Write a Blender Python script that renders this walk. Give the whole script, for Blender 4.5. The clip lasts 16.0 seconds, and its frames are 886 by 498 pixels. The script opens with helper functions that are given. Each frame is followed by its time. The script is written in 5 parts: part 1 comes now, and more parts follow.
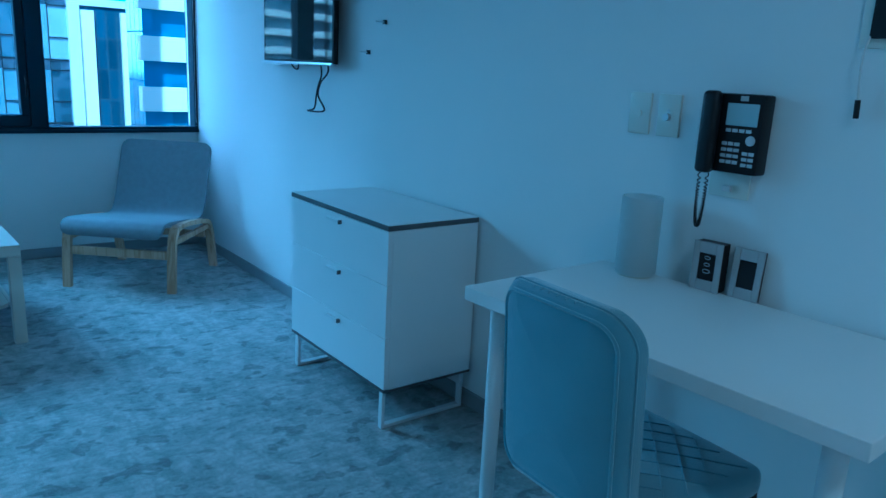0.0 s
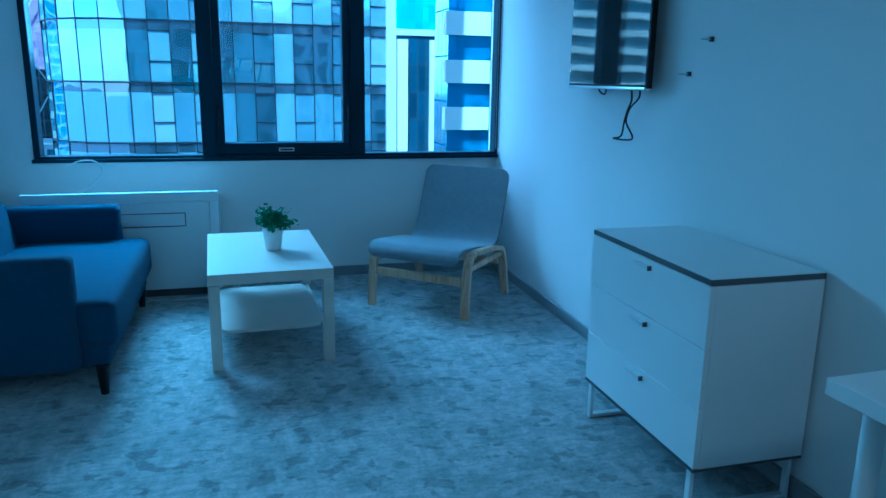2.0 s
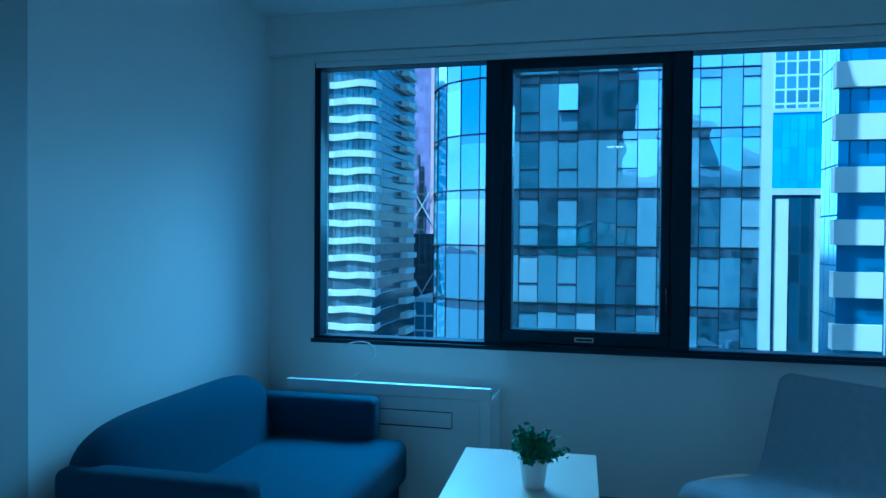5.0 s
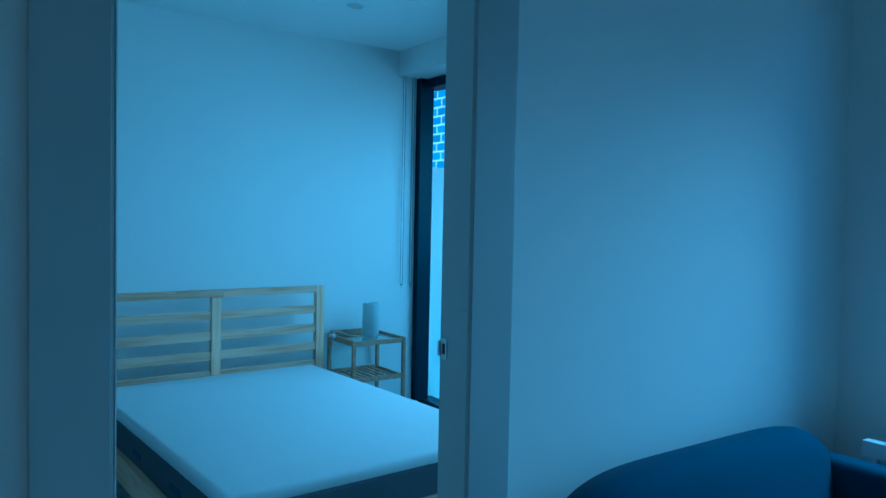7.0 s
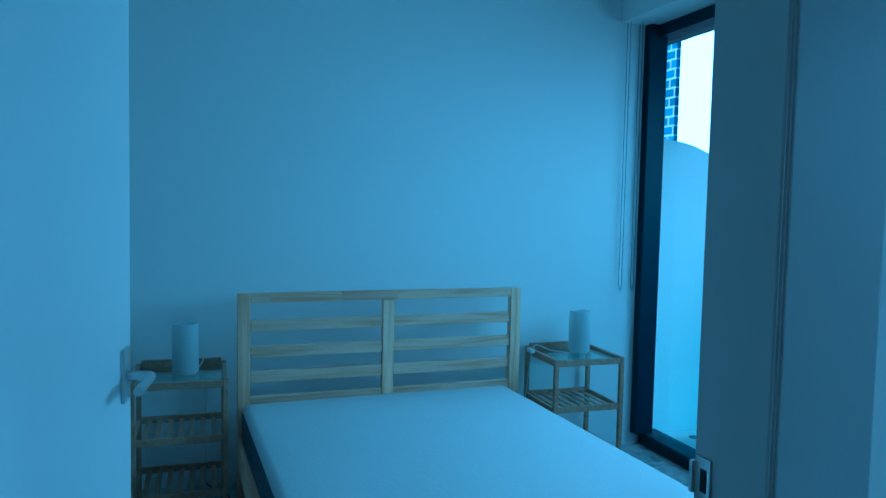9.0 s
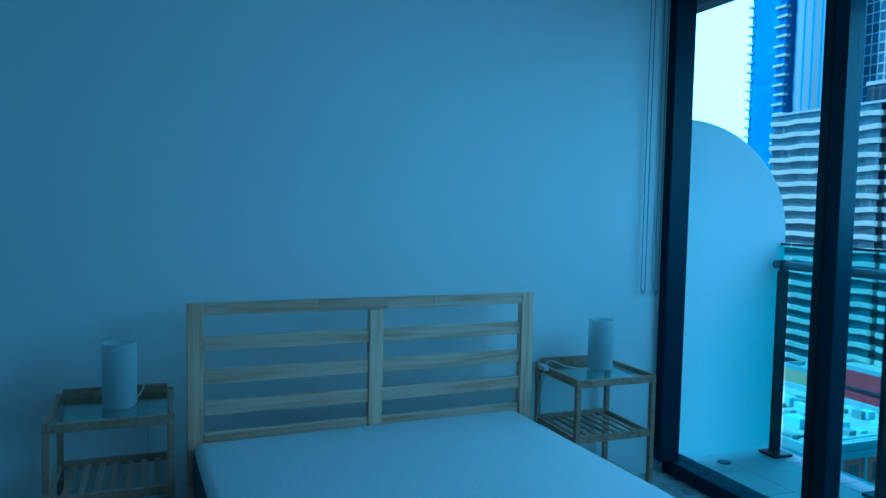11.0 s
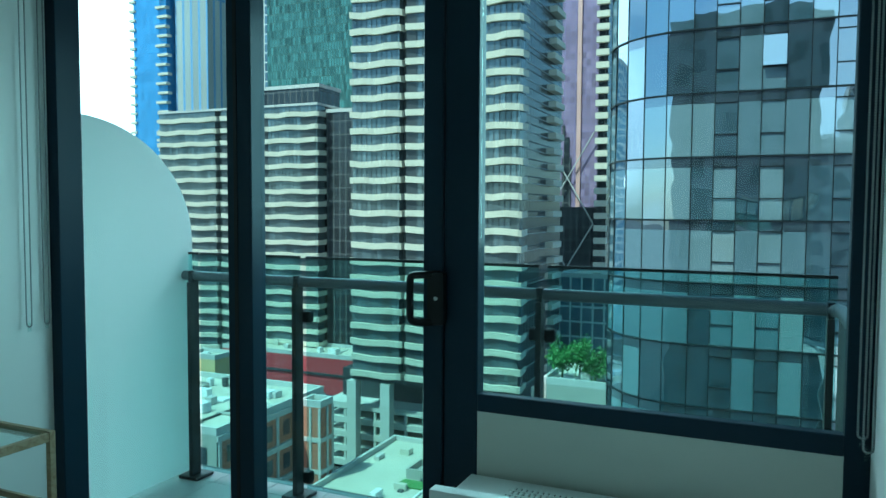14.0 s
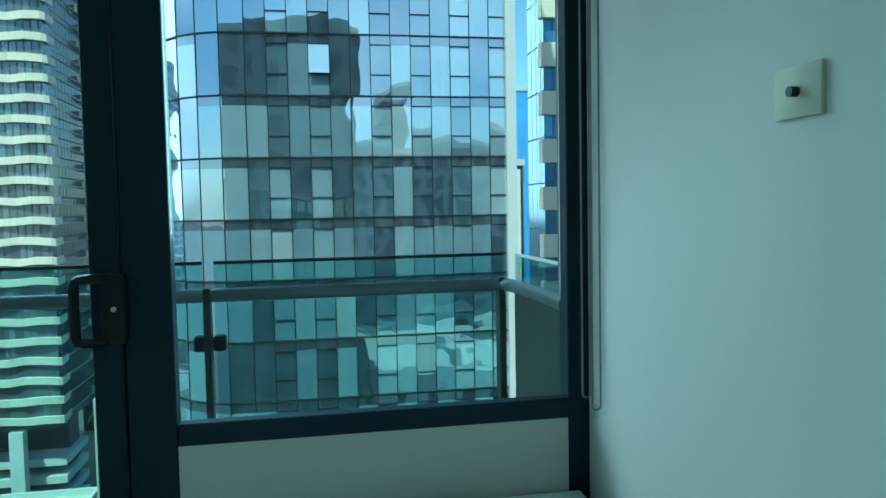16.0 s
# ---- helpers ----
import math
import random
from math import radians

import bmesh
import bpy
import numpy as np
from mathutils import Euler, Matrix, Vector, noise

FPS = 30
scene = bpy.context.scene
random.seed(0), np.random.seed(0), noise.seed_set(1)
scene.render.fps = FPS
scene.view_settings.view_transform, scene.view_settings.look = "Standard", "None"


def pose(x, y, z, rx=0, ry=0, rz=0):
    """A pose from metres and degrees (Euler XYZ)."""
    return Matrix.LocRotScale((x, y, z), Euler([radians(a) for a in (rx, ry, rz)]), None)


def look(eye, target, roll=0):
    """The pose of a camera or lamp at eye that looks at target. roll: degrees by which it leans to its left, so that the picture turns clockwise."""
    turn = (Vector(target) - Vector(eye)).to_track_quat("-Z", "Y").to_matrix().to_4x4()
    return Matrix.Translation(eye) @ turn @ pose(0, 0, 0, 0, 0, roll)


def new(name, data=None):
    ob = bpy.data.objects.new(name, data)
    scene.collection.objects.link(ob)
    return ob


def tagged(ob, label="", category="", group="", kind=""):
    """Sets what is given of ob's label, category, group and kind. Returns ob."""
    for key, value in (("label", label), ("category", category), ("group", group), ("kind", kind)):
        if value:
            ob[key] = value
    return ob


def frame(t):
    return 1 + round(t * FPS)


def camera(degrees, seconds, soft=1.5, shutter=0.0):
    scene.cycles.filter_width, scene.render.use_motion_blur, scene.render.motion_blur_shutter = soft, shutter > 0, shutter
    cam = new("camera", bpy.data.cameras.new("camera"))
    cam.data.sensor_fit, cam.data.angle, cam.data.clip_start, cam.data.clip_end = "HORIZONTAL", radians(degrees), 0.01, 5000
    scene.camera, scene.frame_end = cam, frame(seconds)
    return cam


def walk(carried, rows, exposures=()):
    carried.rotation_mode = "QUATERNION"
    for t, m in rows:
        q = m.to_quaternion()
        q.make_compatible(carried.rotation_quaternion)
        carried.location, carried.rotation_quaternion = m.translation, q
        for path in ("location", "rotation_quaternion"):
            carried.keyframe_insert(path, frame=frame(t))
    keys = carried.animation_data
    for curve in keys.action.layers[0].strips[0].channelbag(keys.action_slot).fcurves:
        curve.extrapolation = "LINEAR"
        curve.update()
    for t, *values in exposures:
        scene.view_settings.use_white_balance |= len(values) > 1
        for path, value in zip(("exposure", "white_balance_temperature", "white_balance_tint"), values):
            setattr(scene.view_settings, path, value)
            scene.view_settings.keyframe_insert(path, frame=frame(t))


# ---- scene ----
cam = camera(62.6, 16.0)
PATH = [
    (0, (1.41, -5.02, 1.269), (2.603, -3.485, 0.798), 3.0),
    (0.5, (1.402, -5.014, 1.265), (2.437, -3.38, 0.753), 2.7),
    (1, (1.418, -4.993, 1.278), (2.279, -3.265, 0.755), 2.1),
    (1.5, (1.448, -4.918, 1.286), (2.13, -3.106, 0.785), 1.4),
    (2, (1.463, -4.747, 1.305), (1.977, -2.869, 0.85), 0.9),
    (2.5, (1.512, -4.612, 1.319), (1.875, -2.683, 0.935), 0.4),
    (3, (1.649, -4.449, 1.336), (1.888, -2.485, 1.042), 0.1),
    (3.2, (1.692, -4.383, 1.336), (1.893, -2.41, 1.081), 0.0),
    (5.3, (1.853, -3.59, 1.379), (1.213, -1.695, 1.363), 0.8),
    (5.5, (1.804, -3.511, 1.385), (1.022, -1.671, 1.368), 1.0),
    (6, (1.697, -3.324, 1.367), (0.535, -1.697, 1.339), 1.4),
    (6.5, (1.606, -3.084, 1.37), (0.145, -1.718, 1.323), 1.6),
    (7, (1.449, -2.963, 1.375), (-0.18, -1.806, 1.297), 1.2),
    (7.5, (1.203, -2.84, 1.385), (-0.535, -1.855, 1.29), 0.9),
    (8, (0.994, -2.649, 1.361), (-0.83, -1.837, 1.252), 0.9),
    (8.5, (0.832, -2.533, 1.377), (-1.044, -1.852, 1.247), 1.2),
    (8.7, (0.748, -2.48, 1.373), (-1.147, -1.854, 1.249), 1.2),
    (10.8, (0.039, -2.353, 1.32), (-1.855, -1.723, 1.194), 1.6),
    (11, (-0.023, -2.369, 1.311), (-1.886, -1.65, 1.191), 1.2),
    (11.5, (-0.124, -2.344, 1.353), (-1.88, -1.397, 1.207), 1.1),
    (12, (-0.174, -2.323, 1.362), (-1.791, -1.156, 1.212), 0.7),
    (12.5, (-0.216, -2.298, 1.375), (-1.672, -0.936, 1.22), 0.6),
    (13, (-0.244, -2.264, 1.372), (-1.519, -0.731, 1.221), 0.7),
    (13.5, (-0.302, -2.173, 1.368), (-1.366, -0.485, 1.232), 0.4),
    (14, (-0.363, -2.113, 1.372), (-1.167, -0.285, 1.262), 0.3),
    (14.4, (-0.414, -2.075, 1.351), (-0.986, -0.16, 1.26), 0.4),
    (15, (-0.514, -2.03, 1.36), (-0.739, -0.044, 1.27), 0.0),
    (15.5, (-0.649, -1.962, 1.326), (-0.578, 0.034, 1.231), -0.6),
    (16, (-0.838, -1.867, 1.316), (-0.472, 0.096, 1.203), -1.1),
]
EXPOSURES = [(0.0, 2.0, 3200, -10), (1.5, 1.92, 3200, -10), (3.0, 1.7, 3200, -10), (5.5, 1.12, 3200, -12), (6.5, 1.12, 3200, -13), (8.5, 1.05, 3200, -14), (11.0, 0.58, 3200, -12), (12.7, 0.55, 3200, -11), (13.85, 0.97, 4800, -24), (16.0, 1.10, 4800, -25)]
walk(cam, [(t, look(eye, target, roll)) for t, eye, target, roll in PATH], EXPOSURES)

# ---- light ----
LIVING_DAY, BEDROOM_DAY = 6.0, 7.6
SUN_EL, SUN_AZ = 58.0, 205.0
world = bpy.data.worlds.new("sky")
scene.world = world
world.use_nodes = True
wn = world.node_tree
sky = wn.nodes.new("ShaderNodeTexSky")
sky.sky_type = "NISHITA"
sky.sun_disc = False
sky.sun_elevation, sky.sun_rotation = radians(SUN_EL), radians(SUN_AZ)
sky.altitude, sky.air_density, sky.dust_density = 60, 1.0, 1.1
wn.nodes["Background"].inputs["Strength"].default_value = 0.085
wc_, wno, wra, wmx = (wn.nodes.new(k) for k in ("ShaderNodeTexCoord", "ShaderNodeTexNoise", "ShaderNodeValToRGB", "ShaderNodeMix"))
wno.inputs["Scale"].default_value, wno.inputs["Detail"].default_value = 3.2, 6
wra.color_ramp.elements[0].position, wra.color_ramp.elements[1].position = 0.55, 0.74
wmx.data_type = "RGBA"
wcl = wn.nodes.new("ShaderNodeMix")
wcl.data_type = "RGBA"
wcl.inputs["A"].default_value, wcl.inputs["B"].default_value = (8.5, 8.8, 9.1, 1), (23.0, 23.2, 23.6, 1)
wn.links.new(wcl.outputs["Result"], wmx.inputs["B"])
wn.links.new(wc_.outputs["Generated"], wno.inputs["Vector"])
# cloud cover thickens and brightens towards the north-west
wdt, wpw, wad = (wn.nodes.new(k) for k in ("ShaderNodeVectorMath", "ShaderNodeMath", "ShaderNodeMath"))
wdt.operation = "DOT_PRODUCT"
wdt.inputs[1].default_value = (-0.72, 0.66, 0.20)
wn.links.new(wc_.outputs["Generated"], wdt.inputs[0])
wpw.operation, wpw.use_clamp = "MULTIPLY_ADD", True
wpw.inputs[1].default_value, wpw.inputs[2].default_value = 0.9, -0.48
wn.links.new(wdt.outputs["Value"], wpw.inputs[0])
wn.links.new(wno.outputs["Fac"], wad.inputs[0])
wn.links.new(wpw.outputs[0], wad.inputs[1])
wgl = wn.nodes.new("ShaderNodeMath")
wgl.operation, wgl.use_clamp, wgl.inputs[1].default_value = "MULTIPLY", True, 3.5
wn.links.new(wpw.outputs[0], wgl.inputs[0])
wn.links.new(wgl.outputs[0], wcl.inputs["Factor"])
wn.links.new(wad.outputs[0], wra.inputs["Fac"])
wn.links.new(wra.outputs["Color"], wmx.inputs["Factor"])
wn.links.new(sky.outputs["Color"], wmx.inputs["A"])
wn.links.new(wmx.outputs["Result"], wn.nodes["Background"].inputs["Color"])
sun = new("sun", bpy.data.lights.new("sun", "SUN"))
sun.data.energy, sun.data.angle, sun.data.color = 3.1, radians(0.5), (1.0, 0.91, 0.76)
sd = Vector((math.sin(radians(SUN_AZ)) * math.cos(radians(SUN_EL)), math.cos(radians(SUN_AZ)) * math.cos(radians(SUN_EL)), math.sin(radians(SUN_EL))))
sun.data.cycles.use_multiple_importance_sampling = False
sun.matrix_world = look(sd * 100, (0, 0, 0))

# daylight in the openings of the two windows, standing in for the sky over the street
def opening_light(name, x0, x1, z0, z1, y, power, aim, spread):
    lamp = new(name, bpy.data.lights.new(name, "AREA"))
    lamp.data.shape, lamp.data.size, lamp.data.size_y = "RECTANGLE", x1 - x0, z1 - z0
    lamp.data.energy, lamp.data.color = power, (0.80, 1.0, 0.94)
    lamp.data.spread = radians(spread)
    at = Vector(((x0 + x1) / 2, y, (z0 + z1) / 2))
    lamp.matrix_world = look(at, at + Vector(aim))
    return lamp


opening_light("living_daylight", 0.34, 1.40, 1.35, 2.15, 0.40, LIVING_DAY, (0.12, -1, -0.80), 96)
opening_light("bedroom_daylight", -2.30, -0.30, 1.20, 2.20, 0.40, BEDROOM_DAY, (-0.38, -1, -0.50), 120)

# ceiling light at the kitchen end
kit = new("kitchen_light", bpy.data.lights.new("kitchen_light", "AREA"))
kit.data.shape, kit.data.size = "DISK", 0.28
kit.data.energy, kit.data.color = 2.6, (1.0, 0.78, 0.52)
kit.matrix_world = look((1.9, -5.75, 2.52), (1.9001, -5.75, 0.0))


# ---- materials ----
def mat(name, rgb, rough=0.6, metal=0.0, var=0.08, scale=6.0, bump=0.0, bscale=200.0, spec=0.5, stretch=(1, 1, 1), sheen=0.0):
    """A surface with two scales of colour variation and a fine relief."""
    m = bpy.data.materials.new(name)
    m.use_nodes = True
    nt = m.node_tree
    b = nt.nodes["Principled BSDF"]
    b.inputs["Roughness"].default_value, b.inputs["Metallic"].default_value = rough, metal
    b.inputs["Specular IOR Level"].default_value = spec
    if sheen:
        b.inputs["Sheen Weight"].default_value = sheen
    co = nt.nodes.new("ShaderNodeTexCoord")
    mp = nt.nodes.new("ShaderNodeMapping")
    mp.inputs["Scale"].default_value = stretch
    nt.links.new(co.outputs["Object"], mp.inputs["Vector"])
    n1, n2 = nt.nodes.new("ShaderNodeTexNoise"), nt.nodes.new("ShaderNodeTexNoise")
    n1.inputs["Scale"].default_value, n1.inputs["Detail"].default_value = scale, 4
    n2.inputs["Scale"].default_value, n2.inputs["Detail"].default_value = bscale, 2
    for n in (n1, n2):
        nt.links.new(mp.outputs["Vector"], n.inputs["Vector"])
    mx = nt.nodes.new("ShaderNodeMix")
    mx.data_type = "RGBA"
    mx.inputs["A"].default_value = tuple(c * (1 - var) for c in rgb) + (1,)
    mx.inputs["B"].default_value = tuple(min(1, c * (1 + var)) for c in rgb) + (1,)
    av = nt.nodes.new("ShaderNodeMath")
    av.operation = "MULTIPLY_ADD"
    av.inputs[1].default_value = 0.35
    sub = nt.nodes.new("ShaderNodeMath")
    sub.operation = "MULTIPLY"
    sub.inputs[1].default_value = 0.65
    nt.links.new(n1.outputs["Fac"], sub.inputs[0])
    nt.links.new(n2.outputs["Fac"], av.inputs[0])
    nt.links.new(sub.outputs[0], av.inputs[2])
    nt.links.new(av.outputs[0], mx.inputs["Factor"])
    nt.links.new(mx.outputs["Result"], b.inputs["Base Color"])
    if bump:
        bp = nt.nodes.new("ShaderNodeBump")
        bp.inputs["Strength"].default_value, bp.inputs["Distance"].default_value = bump, 0.004
        nt.links.new(n2.outputs["Fac"], bp.inputs["Height"])
        nt.links.new(bp.outputs["Normal"], b.inputs["Normal"])
    return m


def glass(name, tint, gloss=1.0, rough=0.0):
    """Thin clear pane: see-through with a Fresnel reflection."""
    m = bpy.data.materials.new(name)
    m.use_nodes = True
    nt = m.node_tree
    nt.nodes.remove(nt.nodes["Principled BSDF"])
    out = nt.nodes["Material Output"]
    tr, gl, mix, fr, pw = (nt.nodes.new(k) for k in ("ShaderNodeBsdfTransparent", "ShaderNodeBsdfGlossy", "ShaderNodeMixShader", "ShaderNodeLayerWeight", "ShaderNodeMath"))
    tr.inputs["Color"].default_value = (*tint, 1)
    gl.inputs["Roughness"].default_value = rough
    gl.inputs["Color"].default_value = (gloss, gloss, gloss, 1)
    fr.inputs["Blend"].default_value = 0.5
    pw.operation, pw.inputs[1].default_value = "POWER", 4.0
    nt.links.new(fr.outputs["Facing"], pw.inputs[0])
    ad = nt.nodes.new("ShaderNodeMath")
    ad.operation, ad.inputs[1].default_value, ad.inputs[2].default_value = "MULTIPLY_ADD", 0.9, 0.022
    nt.links.new(pw.outputs[0], ad.inputs[0])
    nt.links.new(ad.outputs[0], mix.inputs[0])
    nt.links.new(tr.outputs[0], mix.inputs[1])
    nt.links.new(gl.outputs[0], mix.inputs[2])
    nt.links.new(mix.outputs[0], out.inputs["Surface"])
    return m


def frosted(name, rgb, through_=0.6):
    """Milky glass that lets light through."""
    m = bpy.data.materials.new(name)
    m.use_nodes = True
    nt = m.node_tree
    b = nt.nodes["Principled BSDF"]
    out = nt.nodes["Material Output"]
    b.inputs["Base Color"].default_value, b.inputs["Roughness"].default_value = (*rgb, 1), 0.35
    tl, mix = nt.nodes.new("ShaderNodeBsdfTranslucent"), nt.nodes.new("ShaderNodeMixShader")
    n = nt.nodes.new("ShaderNodeTexNoise")
    n.inputs["Scale"].default_value = 90
    bp = nt.nodes.new("ShaderNodeBump")
    bp.inputs["Strength"].default_value = 0.15
    nt.links.new(n.outputs["Fac"], bp.inputs["Height"])
    nt.links.new(bp.outputs["Normal"], b.inputs["Normal"])
    tl.inputs["Color"].default_value = (*rgb, 1)
    mix.inputs[0].default_value = through_
    nt.links.new(b.outputs[0], mix.inputs[1])
    nt.links.new(tl.outputs[0], mix.inputs[2])
    nt.links.new(mix.outputs[0], out.inputs["Surface"])
    return m


def carpet_material():
    m = mat("carpet", (0.52, 0.515, 0.505), rough=1.0, var=0.55, scale=75, bump=1.0, bscale=260, spec=0.05, sheen=0.3)
    nt = m.node_tree
    b = nt.nodes["Principled BSDF"]
    mx = [n for n in nt.nodes if n.type == "MIX"][0]
    co = [n for n in nt.nodes if n.type == "TEX_COORD"][0]
    last = mx.outputs["Result"]
    # pile brushed one way or the other: footprints, drag marks and fine tufts, each with crisp edges
    for scale, detail, stretch, lo, hi, dark in ((9.5, 2.2, (1.0, 1.25, 1), 0.385, 0.42, 0.64), (4.6, 3.5, (1.4, 0.85, 1), 0.42, 0.50, 0.82), (13.0, 4.0, (1.5, 0.8, 1), 0.46, 0.54, 0.84), (26.0, 3.0, (0.6, 1.5, 1), 0.40, 0.60, 0.80)):
        mp = nt.nodes.new("ShaderNodeMapping")
        mp.inputs["Scale"].default_value = stretch
        mp.inputs["Location"].default_value = (scale, 0.7 * scale, 0)
        nt.links.new(co.outputs["Object"], mp.inputs["Vector"])
        p = nt.nodes.new("ShaderNodeTexNoise")
        p.inputs["Scale"].default_value, p.inputs["Detail"].default_value, p.inputs["Roughness"].default_value = scale, detail, 0.55
        p.inputs["Distortion"].default_value = 0.25
        nt.links.new(mp.outputs["Vector"], p.inputs["Vector"])
        r = nt.nodes.new("ShaderNodeValToRGB")
        r.color_ramp.elements[0].position, r.color_ramp.elements[1].position = lo, hi
        r.color_ramp.elements[0].color, r.color_ramp.elements[1].color = (dark * 0.97, dark, dark, 1), (1, 1, 1, 1)
        nt.links.new(p.outputs["Fac"], r.inputs["Fac"])
        mul = nt.nodes.new("ShaderNodeMix")
        mul.data_type, mul.blend_type = "RGBA", "MULTIPLY"
        mul.inputs["Factor"].default_value = 1.0
        nt.links.new(last, mul.inputs["A"])
        nt.links.new(r.outputs["Color"], mul.inputs["B"])
        last = mul.outputs["Result"]
    nt.links.new(last, b.inputs["Base Color"])
    return m


def wood_material(name, rgb, axis):
    """Pale pine or birch with grain along one axis."""
    st = [14.0, 14.0, 14.0]
    st[axis] = 0.7
    m = mat(name, rgb, rough=0.45, var=0.16, scale=3, bump=0.15, bscale=90, stretch=(1, 1, 1))
    nt = m.node_tree
    b = nt.nodes["Principled BSDF"]
    mx = [n for n in nt.nodes if n.type == "MIX"][0]
    co = [n for n in nt.nodes if n.type == "TEX_COORD"][0]
    inf = nt.nodes.new("ShaderNodeObjectInfo")
    mp = nt.nodes.new("ShaderNodeMapping")
    mp.inputs["Scale"].default_value = st
    off = nt.nodes.new("ShaderNodeMath")
    off.operation, off.inputs[1].default_value = "MULTIPLY", 40
    nt.links.new(inf.outputs["Random"], off.inputs[0])
    nt.links.new(off.outputs[0], mp.inputs["Location"])
    nt.links.new(co.outputs["Object"], mp.inputs["Vector"])
    n = nt.nodes.new("ShaderNodeTexNoise")
    n.inputs["Scale"].default_value, n.inputs["Detail"].default_value, n.inputs["Distortion"].default_value = 2.2, 5, 1.2
    nt.links.new(mp.outputs["Vector"], n.inputs["Vector"])
    r = nt.nodes.new("ShaderNodeValToRGB")
    r.color_ramp.elements[0].position, r.color_ramp.elements[1].position = 0.36, 0.56
    r.color_ramp.elements[0].color, r.color_ramp.elements[1].color = (0.73, 0.65, 0.56, 1), (1, 1, 1, 1)
    nt.links.new(n.outputs["Fac"], r.inputs["Fac"])
    mul = nt.nodes.new("ShaderNodeMix")
    mul.data_type, mul.blend_type = "RGBA", "MULTIPLY"
    mul.inputs["Factor"].default_value = 1.0
    nt.links.new(mx.outputs["Result"], mul.inputs["A"])
    nt.links.new(r.outputs["Color"], mul.inputs["B"])
    nt.links.new(mul.outputs["Result"], b.inputs["Base Color"])
    return m


def facade_material(name, glass_rgb, line_rgb, w, h, rough=0.12, metal=0.6, mortar=0.06, offset=0.0, var=0.5):
    """Far curtain wall: panes of slightly different tone between mullions."""
    m = bpy.data.materials.new(name)
    m.use_nodes = True
    nt = m.node_tree
    b = nt.nodes["Principled BSDF"]
    co, geo = nt.nodes.new("ShaderNodeTexCoord"), nt.nodes.new("ShaderNodeSeparateXYZ")
    nt.links.new(co.outputs["Object"], geo.inputs[0])
    add = nt.nodes.new("ShaderNodeMath")
    nt.links.new(geo.outputs["X"], add.inputs[0])
    nt.links.new(geo.outputs["Y"], add.inputs[1])
    cmb = nt.nodes.new("ShaderNodeCombineXYZ")
    nt.links.new(add.outputs[0], cmb.inputs["X"])
    nt.links.new(geo.outputs["Z"], cmb.inputs["Y"])
    br = nt.nodes.new("ShaderNodeTexBrick")
    br.offset, br.squash = offset, 1.0
    br.inputs["Scale"].default_value, br.inputs["Mortar Size"].default_value = 1.0, mortar
    br.inputs["Brick Width"].default_value, br.inputs["Row Height"].default_value = w, h
    br.inputs["Color1"].default_value = (*glass_rgb, 1)
    br.inputs["Color2"].default_value = (*[c * (1 - var) for c in glass_rgb], 1)
    br.inputs["Mortar"].default_value = (*line_rgb, 1)
    nt.links.new(cmb.outputs[0], br.inputs["Vector"])
    nt.links.new(br.outputs["Color"], b.inputs["Base Color"])
    rr = nt.nodes.new("ShaderNodeMapRange")
    rr.inputs["To Min"].default_value, rr.inputs["To Max"].default_value = rough, 0.8
    nt.links.new(br.outputs["Fac"], rr.inputs["Value"])
    nt.links.new(rr.outputs[0], b.inputs["Roughness"])
    mm = nt.nodes.new("ShaderNodeMapRange")
    mm.inputs["To Min"].default_value, mm.inputs["To Max"].default_value = metal, 0.0
    nt.links.new(br.outputs["Fac"], mm.inputs["Value"])
    nt.links.new(mm.outputs[0], b.inputs["Metallic"])
    return m


WALL = mat("wall_paint", (0.79, 0.79, 0.775), 0.6, var=0.025, scale=1.5, bump=0.05, bscale=260, spec=0.3)
CEIL = mat("ceiling_paint", (0.87, 0.87, 0.86), 0.9, var=0.02, scale=1.2, bump=0.06, bscale=150, spec=0.2)
TRIM = mat("trim_paint", (0.44, 0.45, 0.45), 0.4, var=0.03, scale=3, bump=0.03)
SKIRT = mat("skirting_paint", (0.30, 0.31, 0.32), 0.45, var=0.05, scale=3)
DOORP = mat("door_paint", (0.80, 0.80, 0.79), 0.35, var=0.02, scale=2)
# white of the spandrel, greyed in the colour for the shade it stands in
SPAND = mat("spandrel_paint", (0.56, 0.56, 0.51), 0.5, var=0.03, scale=3)
BEAD = mat("blind_bead", (0.24, 0.25, 0.25), 0.4)
CARPET = carpet_material()
ALU = mat("dark_aluminium", (0.013, 0.025, 0.044), 0.45, 0.0, var=0.1, scale=5, bump=0.03, spec=0.2)
RAILM = mat("rail_metal", (0.15, 0.165, 0.18), 0.30, 0.6, var=0.08, scale=4)
POSTM = mat("post_metal", (0.022, 0.026, 0.03), 0.42, 0.3, var=0.08, scale=4)
PANE = glass("pane_glass", (0.93, 0.975, 0.975), 0.8)
BALGLASS = glass("balustrade_glass", (0.72, 0.88, 0.87), 0.9)
CLEARG = glass("clear_glass", (0.90, 0.96, 0.95), 0.9)
FROST = frosted("frosted_glass", (0.90, 0.955, 0.93), 0.8)
LAMPG = frosted("opal_glass", (0.80, 0.82, 0.82), 0.65)
WHITE = mat("white_lacquer", (0.80, 0.80, 0.80), 0.28, var=0.02, scale=4, bump=0.02)
TABLEW = mat("table_foil", (0.60, 0.565, 0.49), 0.30, var=0.03, scale=3)
GLOSSW = mat("white_foil", (0.78, 0.78, 0.76), 0.30, var=0.015, scale=3)
